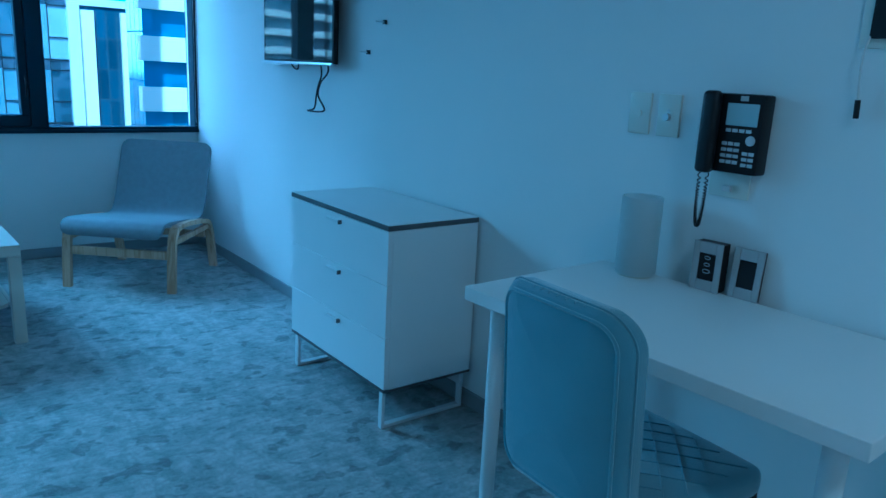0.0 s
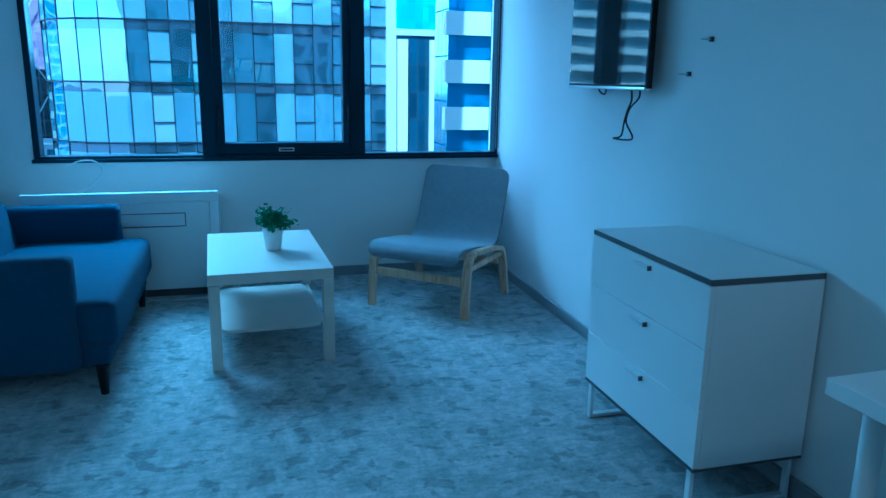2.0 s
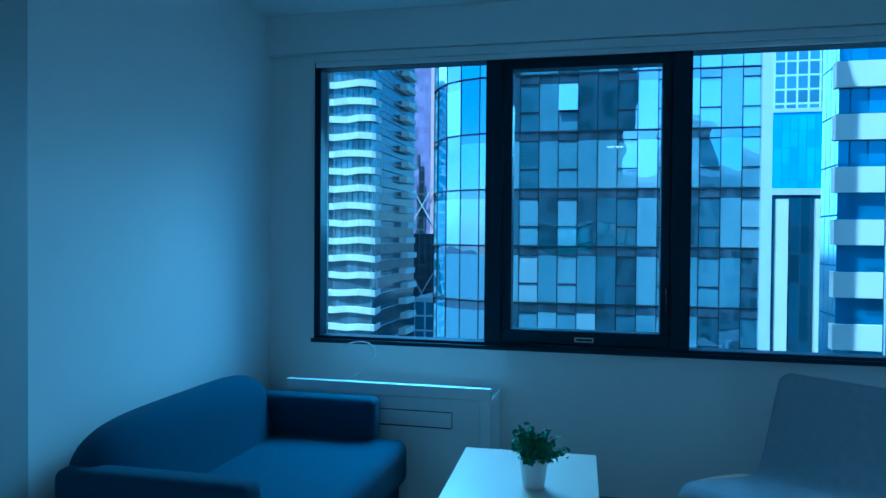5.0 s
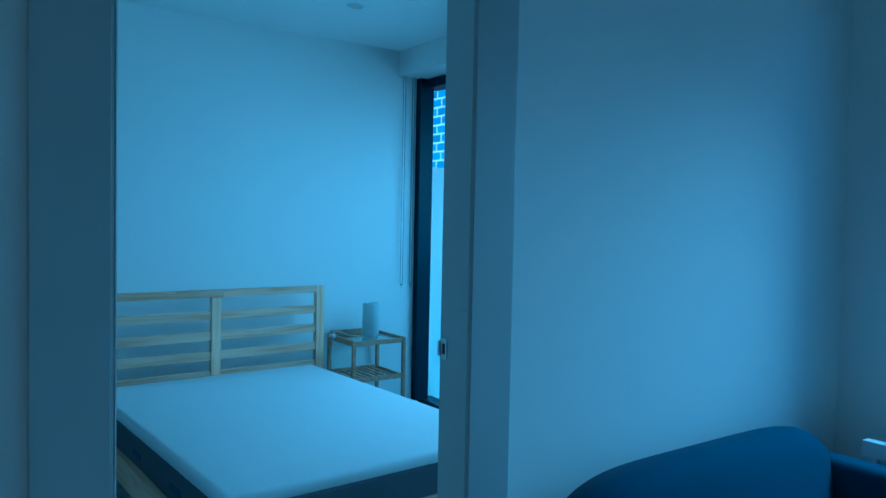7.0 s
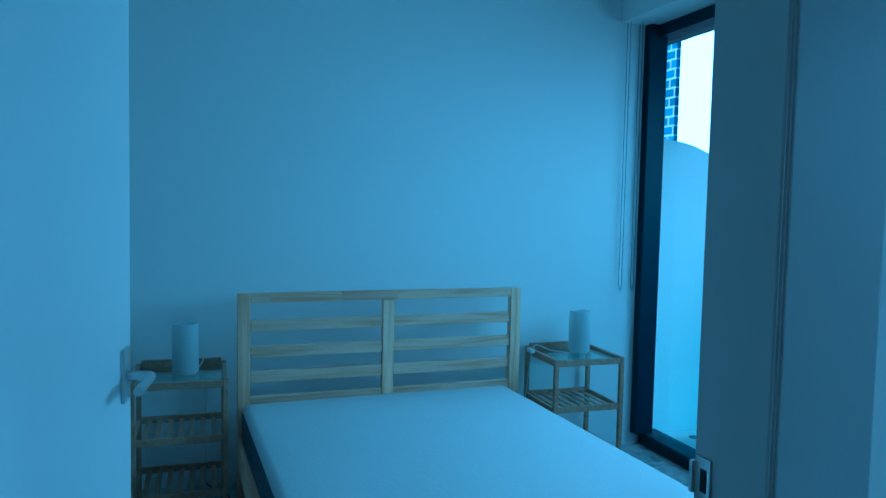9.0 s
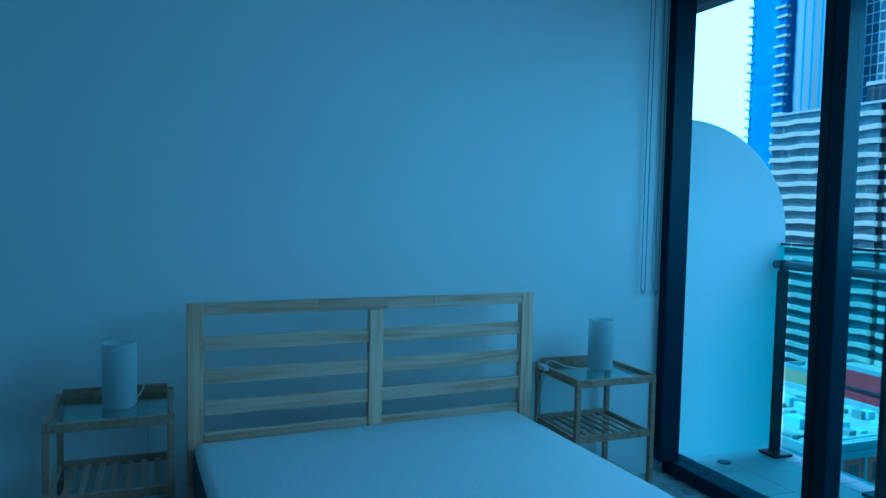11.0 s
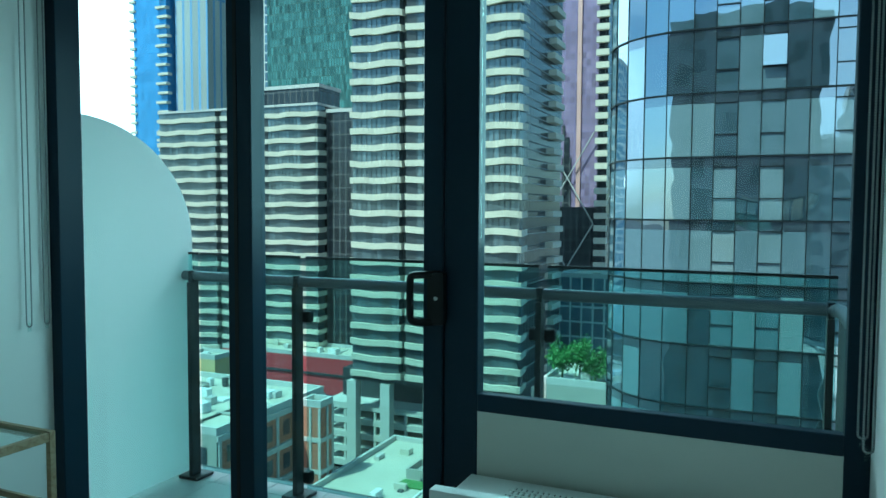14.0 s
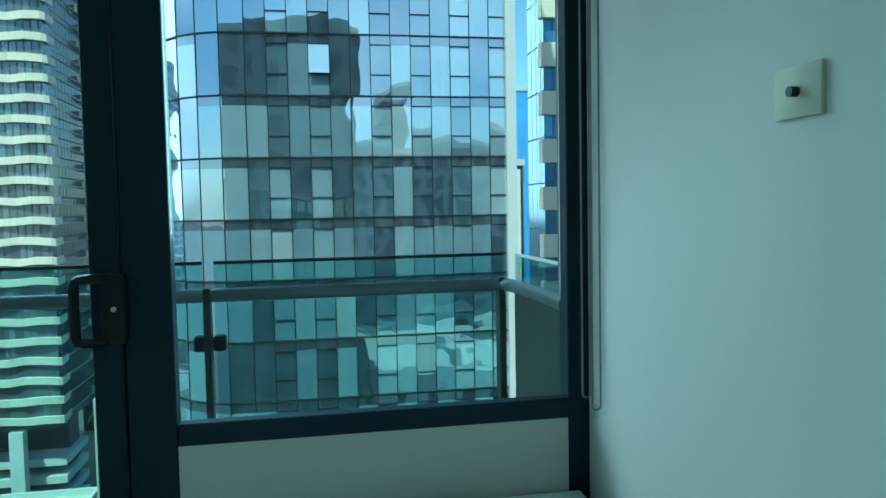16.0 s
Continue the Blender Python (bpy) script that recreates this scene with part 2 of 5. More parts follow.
WHITEM = mat("white_metal", (0.74, 0.75, 0.75), 0.35, 0.0, var=0.03, scale=6)
GREYT = mat("grey_board", (0.10, 0.10, 0.105), 0.4, var=0.06, scale=5)
GREYTOP = mat("grey_top", (0.78, 0.78, 0.77), 0.28, var=0.03, scale=5)
STEEL = mat("steel", (0.62, 0.62, 0.62), 0.28, 1.0, var=0.05, scale=8)
SOFAF = mat("sofa_fabric", (0.045, 0.066, 0.115), 0.95, var=0.2, scale=40, bump=0.5, bscale=700, spec=0.08, sheen=0.08)
CHAIRF = mat("chair_fabric", (0.27, 0.285, 0.31), 0.95, var=0.22, scale=30, bump=0.5, bscale=600, spec=0.1, sheen=0.2)
VELVET = mat("velvet", (0.165, 0.262, 0.325), 0.75, var=0.28, scale=7, bump=0.3, bscale=500, spec=0.2, sheen=0.8)
BIRCH = wood_material("birch", (0.62, 0.47, 0.30), 2)
PINE_Y = wood_material("pine_y", (0.60, 0.48, 0.33), 1)
PINE_M = wood_material("pine_mid", (0.58, 0.44, 0.28), 1)
PINE_D = wood_material("pine_dark", (0.48, 0.36, 0.23), 1)
PINE_X = wood_material("pine_x", (0.70, 0.55, 0.36), 0)
PINE_Z = wood_material("pine_z", (0.70, 0.55, 0.36), 2)
BAMBOO = wood_material("bamboo", (0.35, 0.275, 0.18), 0)
MATT = mat("mattress_ticking", (0.66, 0.67, 0.67), 0.9, var=0.03, scale=5, bump=0.3, bscale=60, spec=0.1)
MATTS = mat("mattress_side", (0.11, 0.12, 0.14), 0.95, var=0.12, scale=30, bump=0.5, bscale=300, spec=0.1)
BLACKP = mat("black_plastic", (0.008, 0.008, 0.010), 0.42, var=0.1, scale=8, spec=0.3)
SCREEN = mat("tv_screen", (0.20, 0.21, 0.22), 0.03, 0.75, var=0.02, scale=2, spec=1.0)
LCD = mat("phone_display", (0.40, 0.46, 0.48), 0.12, var=0.05, scale=4)
PLASTW = mat("white_plastic", (0.68, 0.68, 0.61), 0.3, var=0.03, scale=8)
PLASTC = mat("cream_plastic", (0.56, 0.55, 0.43), 0.35, var=0.03, scale=8)
KEYM = mat("key_grey", (0.50, 0.50, 0.50), 0.5, var=0.03)
LEAF = mat("leaf_green", (0.085, 0.20, 0.075), 0.5, var=0.45, scale=60)
STEM = mat("stem_green", (0.06, 0.09, 0.03), 0.7)
SOIL = mat("soil", (0.05, 0.035, 0.025), 1.0, var=0.4, scale=60)
TILE = mat("balcony_tile", (0.52, 0.51, 0.48), 0.5, var=0.06, scale=7, bump=0.1)
GROUT = mat("grout", (0.22, 0.22, 0.21), 0.9, var=0.1)
CONC = mat("concrete", (0.50, 0.49, 0.46), 0.85, var=0.15, scale=2)
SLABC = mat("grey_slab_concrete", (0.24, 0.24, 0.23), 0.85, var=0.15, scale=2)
CONCB = mat("band_concrete", (0.64, 0.60, 0.48), 0.8, var=0.10, scale=0.6)
# dark cladding colour, used as well for the painted shade of balcony openings
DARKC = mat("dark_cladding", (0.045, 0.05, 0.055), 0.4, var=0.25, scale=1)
ASPH = mat("asphalt", (0.055, 0.055, 0.058), 0.9, var=0.2, scale=0.3)
REDB = mat("red_cladding", (0.33, 0.05, 0.06), 0.6, var=0.15, scale=0.4)
BRICKR = mat("brick_red", (0.36, 0.17, 0.11), 0.9, var=0.2, scale=1)
CREAM = mat("cream_render", (0.60, 0.48, 0.24), 0.85, var=0.12, scale=0.6)
ROOFW = mat("pale_roof", (0.52, 0.50, 0.41), 0.8, var=0.25, scale=0.25)
PAPER = mat("pale_wood_frame", (0.40, 0.40, 0.40), 0.5, var=0.08)
CABLE = mat("cable_white", (0.62, 0.62, 0.60), 0.5)


# ---- mesh helpers ----
def box(bm, x0, x1, y0, y1, z0, z1, m=None):
    r = bmesh.ops.create_cube(bm, size=1, matrix=Matrix.Translation(((x0 + x1) / 2, (y0 + y1) / 2, (z0 + z1) / 2)) @ Matrix.Diagonal((x1 - x0, y1 - y0, z1 - z0, 1)))
    if m is not None:
        bmesh.ops.transform(bm, matrix=m, verts=r["verts"])
    return r["verts"]


def boxes(*list_of, bev=0.0, seg=2):
    bm = bmesh.new()
    for b in list_of:
        box(bm, *b)
    if bev:
        bmesh.ops.bevel(bm, geom=bm.edges[:], offset=bev, segments=seg, profile=0.6, affect="EDGES")
    return bm


def cyl(bm, a, b, r0, r1=None, seg=16):
    """A rod from a to b."""
    a, b = Vector(a), Vector(b)
    d = b - a
    q = Vector((0, 0, 1)).rotation_difference(d.normalized()).to_matrix().to_4x4()
    return bmesh.ops.create_cone(bm, cap_ends=True, segments=seg, radius1=r0, radius2=r0 if r1 is None else r1, depth=d.length, matrix=Matrix.Translation((a + b) / 2) @ q)["verts"]


def rod(a, b, r0, r1=None, seg=16):
    bm = bmesh.new()
    cyl(bm, a, b, r0, r1, seg)
    return bm


def lathe(profile, seg=32):
    """A turned body from (radius, height) pairs."""
    bm = bmesh.new()
    rings = [[bm.verts.new((r * math.cos(2 * math.pi * i / seg), r * math.sin(2 * math.pi * i / seg), z)) for i in range(seg)] for r, z in profile]
    for lo, hi in zip(rings, rings[1:]):
        for i in range(seg):
            bm.faces.new((lo[i], lo[(i + 1) % seg], hi[(i + 1) % seg], hi[i]))
    return bm


def tube(points, r, seg=8):
    """A bent round wire through points."""
    bm = bmesh.new()
    pts = [Vector(p) for p in points]
    rings = []
    for i, p in enumerate(pts):
        d = (pts[min(i + 1, len(pts) - 1)] - pts[max(i - 1, 0)]).normalized()
        u = d.orthogonal().normalized()
        if rings:
            u = (last - d * last.dot(d)).normalized()
        last = u
        v = d.cross(u)
        rings.append([bm.verts.new(p + r * (math.cos(2 * math.pi * k / seg) * u + math.sin(2 * math.pi * k / seg) * v)) for k in range(seg)])
    for lo, hi in zip(rings, rings[1:]):
        for k in range(seg):
            bm.faces.new((lo[k], lo[(k + 1) % seg], hi[(k + 1) % seg], hi[k]))
    bm.faces.new(rings[0][::-1])
    bm.faces.new(rings[-1])
    return bm


def smoothcurve(points, n=8):
    """Points of a smooth line through the given ones."""
    p = [Vector(q) for q in points]
    out = []
    for i in range(len(p) - 1):
        a, b, c, d = p[max(i - 1, 0)], p[i], p[i + 1], p[min(i + 2, len(p) - 1)]
        for k in range(n):
            t = k / n
            out.append(0.5 * (2 * b + (c - a) * t + (2 * a - 5 * b + 4 * c - d) * t * t + (3 * b - a - 3 * c + d) * t ** 3))
    return out + [p[-1]]


def part(name, bm, material, parent=None, label="", smooth=False):
    bmesh.ops.recalc_face_normals(bm, faces=bm.faces[:])
    me = bpy.data.meshes.new(name)
    bm.to_mesh(me)
    bm.free()
    me.materials.append(material)
    if smooth:
        me.shade_smooth()
        me.set_sharp_from_angle(angle=radians(35))
    ob = new(name, me)
    ob.parent = parent
    if label:
        tagged(ob, label)
    return ob


def again(ob, parent=None, m=None):
    """One more object on the same mesh."""
    o = bpy.data.objects.new(ob.name.split(".")[0], ob.data)
    scene.collection.objects.link(o)
    o.parent = parent or ob.parent
    if m is not None:
        o.matrix_basis = m
    return o


def thing(name, m, label, category, group="", kind=""):
    ob = new(name)
    ob.empty_display_size = 0.1
    ob.matrix_basis = m
    return tagged(ob, label, category, group, kind)


def struct(name, bm, material, label, category, smooth=False):
    return tagged(part(name, bm, material, smooth=smooth), label, category, kind="structure")


# ---- the flat: floor, walls, ceiling ----
XR, XB, CEILZ, BACK, BBACK = 3.14, -2.97, 2.56, -6.5, -3.7
WY0, WY1 = 0.03, 0.20
DOOR0, DOOR1, HEADZ = -2.70, -1.84, 2.40
struct("floor", boxes((XB - 0.1, XR + 0.1, BACK - 0.1, 0.12, -0.12, 0.0)), CARPET, "grey plush carpet with trodden darker patches", "floor")
struct("ceiling", boxes((XB - 0.1, XR + 0.1, BACK - 0.1, WY1, CEILZ, CEILZ + 0.15)), CEIL, "plain white painted plaster ceiling", "ceiling")
struct("wall_east", boxes((XR, XR + 0.12, BACK, WY1, 0, CEILZ)), WALL, "white painted wall with fixings and sockets", "wall")
struct("wall_west", boxes((XB - 0.12, XB, BBACK, 0.0, 0, CEILZ)), WALL, "white painted wall behind the bed", "wall")
struct("wall_south", boxes((0, XR, BACK - 0.1, BACK, 0, CEILZ)), WALL, "white painted wall closing the living room", "wall")
struct("wall_bedroom_south", boxes((XB, -0.1, BBACK - 0.1, BBACK, 0, CEILZ)), WALL, "white painted wall closing the bedroom", "wall")
struct("wall_partition", boxes((-0.1, 0, BACK, DOOR0, 0, CEILZ), (-0.1, 0, DOOR1, WY1, 0, CEILZ), (-0.1, 0, DOOR0, DOOR1, HEADZ, CEILZ)), WALL, "white painted partition with a doorway", "wall")
WX0, WX1, WZ0, WZ1 = 0.27, 3.14, 0.79, 2.345
struct("wall_north", boxes((0, XR, WY0, WY1, 0, WZ0), (0, WX0, WY0, WY1, WZ0, WZ1), (0, XR, WY0, WY1, WZ1, CEILZ)), WALL, "white painted wall below the window", "wall")
struct("pelmet", boxes((0, XR, -0.03, WY0, 2.35, CEILZ), bev=0.004), WALL, "white plaster bulkhead above the living room window", "bulkhead")
struct("pelmet_bedroom", boxes((XB, -0.1, -0.235, -0.02, 2.385, CEILZ), bev=0.004), WALL, "white plaster bulkhead above the sliding door", "bulkhead")
struct("baseboard", boxes((XR - 0.012, XR, BACK, WY0, 0, 0.065), (0, XR - 0.012, WY0 - 0.012, WY0, 0, 0.065), (0, 0.012, DOOR1 + 0.15, WY0 - 0.012, 0, 0.065), bev=0.003, seg=1), SKIRT, "low grey skirting board", "skirting")
for y0, y1, xa, xb in ((DOOR1 - 0.014, DOOR1 + 0.12, 0, 0.016), (DOOR0 - 0.12, DOOR0 + 0.014, 0, 0.016), (DOOR1, DOOR1 + 0.06, -0.116, -0.1), (DOOR0 - 0.06, DOOR0, -0.116, -0.1)):
    struct("trim", boxes((xa, xb, y0, y1, 0, HEADZ), bev=0.003), TRIM, "grey painted door casing", "door casing")
struct("trim", boxes((0, 0.016, DOOR0 - 0.12, DOOR1 + 0.12, HEADZ, HEADZ + 0.1), bev=0.003), TRIM, "grey painted door casing", "door casing")
for y0, y1, ys in ((DOOR1 - 0.018, DOOR1, -1), (DOOR0, DOOR0 + 0.018, 1)):
    struct("jamb", boxes((-0.112, 0.014, y0, y1, 0, HEADZ), (-0.055, 0.014, *sorted((y0 if ys < 0 else y1, (y0 if ys < 0 else y1) + ys * 0.005)), 0, HEADZ), bev=0.002, seg=1), TRIM, "grey painted door lining", "door lining")
# strike plate
sp = thing("strike_plate", pose(-0.09, DOOR1 - 0.0185, 1.04), "satin steel door strike plate on the lining", "strike plate")
part("plate", boxes((-0.016, 0.012, -0.003, 0, -0.028, 0.028), (-0.021, -0.015, -0.008, 0, -0.020, 0.020), bev=0.002), STEEL, sp, smooth=True)
part("slot", boxes((-0.004, 0.006, -0.0042, -0.0025, -0.014, 0.014)), BLACKP, sp, "dark latch slot")

# bedroom door, open into the bedroom
dr = thing("door", pose(-0.1, DOOR0 + 0.02, 0, 0, 0, -6.8), "white flush door standing open into the bedroom", "door")
part("leaf", boxes((-0.80, 0, -0.02, 0.018, 0.012, 2.37), bev=0.003), DOORP, dr)
lv = part("handle", boxes((-0.765, -0.715, 0.018, 0.026, 0.985, 1.085), bev=0.003), STEEL, dr, "satin steel lever handle", True)
part("lever", tube(smoothcurve([(-0.74, 0.02, 1.032), (-0.74, 0.06, 1.032), (-0.72, 0.068, 1.032), (-0.62, 0.068, 1.032)], 4), 0.009), STEEL, lv, smooth=True)
part("latch_plate", boxes((-0.803, -0.798, -0.012, 0.012, 0.972, 1.092)), STEEL, dr)

# ---- living room window ----
w1 = thing("window_1", Matrix.Identity(4), "dark aluminium window with an awning sash between two fixed panes", "window", kind="structure")
FY0, FY1, GY = 0.005, 0.11, 0.06
M1, M2 = (1.213, 1.30), (2.135, 2.227)
part("window_frame", boxes((WX0, WX1, FY0, FY1, 0.79, 0.822), (WX0, WX1, FY0, FY1, 2.272, 2.345), (WX0, 0.306, FY0, FY1, 0.822, 2.272), (3.118, WX1, FY0, FY1, 0.822, 2.272), (*M1, FY0, FY1, 0.822, 2.272), (*M2, FY0, FY1, 0.822, 2.272), bev=0.003, seg=1), ALU, w1)
part("window_sill", boxes((WX0 - 0.01, WX1, -0.012, FY0, 0.785, 0.806), bev=0.003), ALU, w1)
sash = part("sash_frame", boxes((1.302, 2.133, FY0 + 0.012, FY1, 0.824, 0.892), (1.302, 2.133, FY0 + 0.012, FY1, 2.225, 2.272), (1.302, 1.350, FY0 + 0.012, FY1, 0.892, 2.225), (2.087, 2.133, FY0 + 0.012, FY1, 0.892, 2.225), bev=0.004, seg=1), ALU, w1)
part("winder", boxes((1.66, 1.78, FY0, FY0 + 0.012, 0.838, 0.866), bev=0.002), BLACKP, sash)
part("winder_handle", boxes((1.675, 1.77, FY0 - 0.010, FY0 - 0.001, 0.858, 0.864), (1.675, 1.77, FY0 - 0.010, FY0 - 0.001, 0.841, 0.846), (1.675, 1.683, FY0 - 0.010, FY0 - 0.001, 0.846, 0.858), (1.762, 1.77, FY0 - 0.010, FY0 - 0.001, 0.846, 0.858), bev=0.001, seg=1), STEEL, sash, "steel loop of the winder")
for hx in (1.318, 2.117):
    part("sash_stay", tube(smoothcurve([(hx, FY0 + 0.01, 1.0), (hx, FY0 - 0.012, 1.03), (hx, FY0 - 0.014, 1.09), (hx, FY0 + 0.01, 1.12)], 4), 0.005), BLACKP, sash)
for x0, x1, z0 in ((0.306, M1[0], 0.822), (1.350, 2.087, 0.892), (M2[1], 3.118, 0.822)):
    p = part("pane", boxes((x0, x1, GY, GY + 0.004, z0, 2.272 if z0 < 0.85 else 2.225)), PANE, w1)
    p.visible_shadow = False
bl = thing("roller_blind", Matrix.Identity(4), "rolled-up cream roller blind above the window", "blind")
part("cassette", boxes((0.275, 3.13, -0.022, 0.003, 2.300, 2.347), bev=0.006), WHITEM, bl)
part("bottom_rail", boxes((0.285, 3.12, -0.018, -0.002, 2.272, 2.299), bev=0.004), WHITEM, bl)

# ---- bedroom glazing ----
w2 = thing("window_2", Matrix.Identity(4), "dark aluminium window above a white panel beside the sliding door", "window", kind="structure")
BY0, BY1, BG = -0.028, 0.10, -0.005
part("window_frame", boxes((-1.275, -1.162, BY0, 0.03, 0, 2.385), (-1.162, -0.16, BY0, 0.012, 0.745, 0.80), (-0.16, -0.10, BY0, 0.03, 0, 2.385), (-1.162, -0.16, BY0, BY1, 2.32, 2.385), bev=0.003, seg=1), ALU, w2)
p = part("pane", boxes((-1.162, -0.16, BG, BG + 0.004, 0.80, 2.32)), PANE, w2)
p.visible_shadow = False
part("panel", boxes((-1.162, -0.16, -0.025, 0.03, 0.0, 0.745)), SPAND, w2, "white spandrel panel with shade in its colour")
sdoor = thing("door_1", Matrix.Identity(4), "dark aluminium sliding glass door to the balcony", "sliding door", kind="structure")
part("door_frame", boxes((XB - 0.02, -2.915, -0.085, 0.03, 0.07, 2.385), (XB - 0.02, -1.276, BY0, BY1, 0.0, 0.07), (XB - 0.02, -1.276, BY0, BY1, 2.32, 2.385), bev=0.003, seg=1), ALU, sdoor)
part("fixed_stile", boxes((-2.10, -2.045, 0.041, 0.085, 0.07, 2.32), bev=0.003, seg=1), ALU, sdoor)
leaf = part("sliding_leaf", boxes((-2.117, -2.01, -0.04, 0.04, 0.07, 2.32), (-1.343, -1.277, -0.04, 0.04, 0.07, 2.32), (-2.01, -1.343, -0.04, 0.04, 0.07, 0.11), (-2.01, -1.343, -0.04, 0.04, 2.27, 2.32), bev=0.003, seg=1), ALU, sdoor)
part("stile_groove", boxes((-2.085, -2.07, -0.0425, -0.0405, 0.07, 2.32)), BLACKP, leaf)
hb = part("handle", tube(smoothcurve([(-1.287, -0.05, 1.168), (-1.332, -0.085, 1.168), (-1.360, -0.09, 1.16), (-1.364, -0.09, 1.12), (-1.364, -0.09, 1.06), (-1.360, -0.09, 1.028), (-1.332, -0.085, 1.02), (-1.287, -0.05, 1.02)], 5), 0.012), BLACKP, leaf, "black loop pull handle", True)
part("handle_plate", boxes((-1.315, -1.260, -0.072, -0.0415, 1.012, 1.176), bev=0.006), BLACKP, leaf, smooth=True)
part("key_lock", rod((-1.284, -0.076, 1.095), (-1.284, -0.07, 1.095), 0.006), STEEL, leaf)
for x0, x1, y in ((-2.915, -2.118, 0.020), (-2.01, -1.343, 0.014)):
    p = part("pane", boxes((x0, x1, y, y + 0.004, 0.07, 2.32)), PANE, sdoor)
    p.visible_shadow = False


def bead_chain(points, r):
    """A cord strung with small round beads."""
    bm = bmesh.new()
    pts = [Vector(p) for p in points]
    fine = []
    for a, b in zip(pts, pts[1:]):
        n = max(1, round((b - a).length / 0.0022))
        fine += [a.lerp(b, k / n) for k in range(n)]
    fine.append(pts[-1])
    last = None
    u = Vector((0, 1, 0))
    for i, p in enumerate(fine):
        d = (fine[min(i + 1, len(fine) - 1)] - fine[max(i - 1, 0)]).normalized()
        v = d.cross(u)
        q = r * (0.45, 1.0, 1.0)[i % 3]
        ring = [bm.verts.new(p + q * (math.cos(2 * math.pi * k / 6) * u + math.sin(2 * math.pi * k / 6) * v)) for k in range(6)]
        if last:
            for k in range(6):
                bm.faces.new((last[k], last[(k + 1) % 6], ring[(k + 1) % 6], ring[k]))
        last = ring
    return bm


def bead_cord(x, y, z, top, gap):
    c = thing("blind_cord", pose(x, y, 0), "pair of looped beaded blind cords hanging by the glass", "blind cord")
    for s in (-1, 1):
        part("cord", bead_chain([(s * gap / 2, 0, z + 0.02), (s * gap / 2, 0, top)], 0.0032), BEAD, c)
    part("cord_loop", bead_chain([(gap / 2 * math.cos(a), 0, z + 0.02 + gap / 2 * math.sin(a)) for a in [math.pi + math.pi * k / 8 for k in range(9)]], 0.0032), BEAD, c)
    part("cord_weight", rod((0, 0, z - 0.012), (0, 0, z + 0.022), 0.007, 0.005, 12), CLEARG, c, "clear plastic weight", smooth=True)
    return c


bead_cord(-2.94, -0.205, 0.905, 2.384, 0.03)
bead_cord(-2.945, -0.125, 0.905, 2.384, 0.03)
bead_cord(-0.125, -0.07, 0.80, 2.384, 0.022)
bead_cord(-0.118, -0.12, 0.78, 2.384, 0.022)
bead_cord(3.122, -0.035, 0.84, 2.345, 0.02)


# ---- under-window cabinets ----
def heater(m, w, zt, label):
    h = thing("heater_cabinet", m, label, "heater", "under-window heater cabinets")
    top = zt - 0.062
    part("casing", boxes((0, w, -0.268, 0.0, top - 0.02, top), (0, 0.03, -0.268, 0, 0.05, top - 0.021), (w - 0.03, w, -0.268, 0, 0.05, top - 0.021), bev=0.003), WHITEM, h)
    fp = part("front_board", boxes((0, w, -0.312, -0.27, zt - 0.055, zt), (0, 0.05, -0.312, -0.27, 0.05, zt - 0.0555), (w - 0.05, w, -0.312, -0.27, 0.05, zt - 0.0555), bev=0.003), WHITEM, h, "white raised front surround")
    part("front_panel", boxes((0.052, w - 0.052, -0.296, -0.275, 0.055, zt - 0.06), bev=0.003), WHITEM, h)
    part("seam", boxes((0.118, w - 0.188, -0.2975, -0.2955, zt - 0.128, zt - 0.124), (w - 0.192, w - 0.188, -0.2975, -0.2955, zt - 0.205, zt - 0.128)), BLACKP, fp)
    part("flap", boxes((0.12, w - 0.194, -0.2985, -0.2965, zt - 0.20, zt - 0.128), bev=0.001, seg=1), WHITEM, fp)
    part("flap_shadow_gap", boxes((0.12, w - 0.194, -0.2972, -0.2955, zt - 0.206, zt - 0.201)), BLACKP, fp)
    part("plinth", boxes((0.04, w - 0.04, -0.25, -0.02, 0, 0.05)), GREYT, h)
    g1, g2 = 0.15 * w, 0.78 * w
    part("grille_recess", boxes((g1, g2, -0.2, -0.06, top + 0.0005, top + 0.002)), BLACKP, h)
    g0 = None
    n = 40
    for i in range(n):
        mm = pose(g1 + (g2 - g1) * (i + 0.5) / n, 0, 0)
        if g0 is None:
            g0 = part("grille_bar", boxes((-0.0045, 0.0045, -0.2, -0.06, top + 0.002, top + 0.008)), WHITEM, h)
            g0.matrix_basis = mm
        else:
            again(g0, h, mm)
    for y in (-0.165, -0.13, -0.095):
        part("grille_rib", boxes((g1, g2, y - 0.004, y + 0.004, top + 0.003, top + 0.0095)), WHITEM, h)
    part("control_lid", boxes((g2 + 0.01, w - 0.02, -0.2, -0.05, top + 0.0005, top + 0.012), bev=0.003), WHITEM, h)
    return h


heater(pose(0.25, WY0 - 0.015, 0), 1.05, 0.64, "white metal heater cabinet below the living room window")
heater(pose(-1.17, -0.052, 0), 1.03, 0.617, "white metal heater cabinet below the bedroom window")
cb = thing("white_cable", Matrix.Identity(4), "loop of white cable standing on the heater cabinet", "cable")
part("loop", tube(smoothcurve([(0.42, -0.2, 0.583), (0.5, -0.1, 0.60), (0.60, -0.06, 0.68), (0.645, -0.05, 0.75), (0.60, -0.05, 0.80), (0.52, -0.06, 0.80), (0.46, -0.07, 0.77)], 6), 0.004), CABLE, cb, smooth=True)
part("plug", boxes((0.40, 0.46, -0.21, -0.16, 0.5785, 0.606), bev=0.006), CABLE, cb, smooth=True)
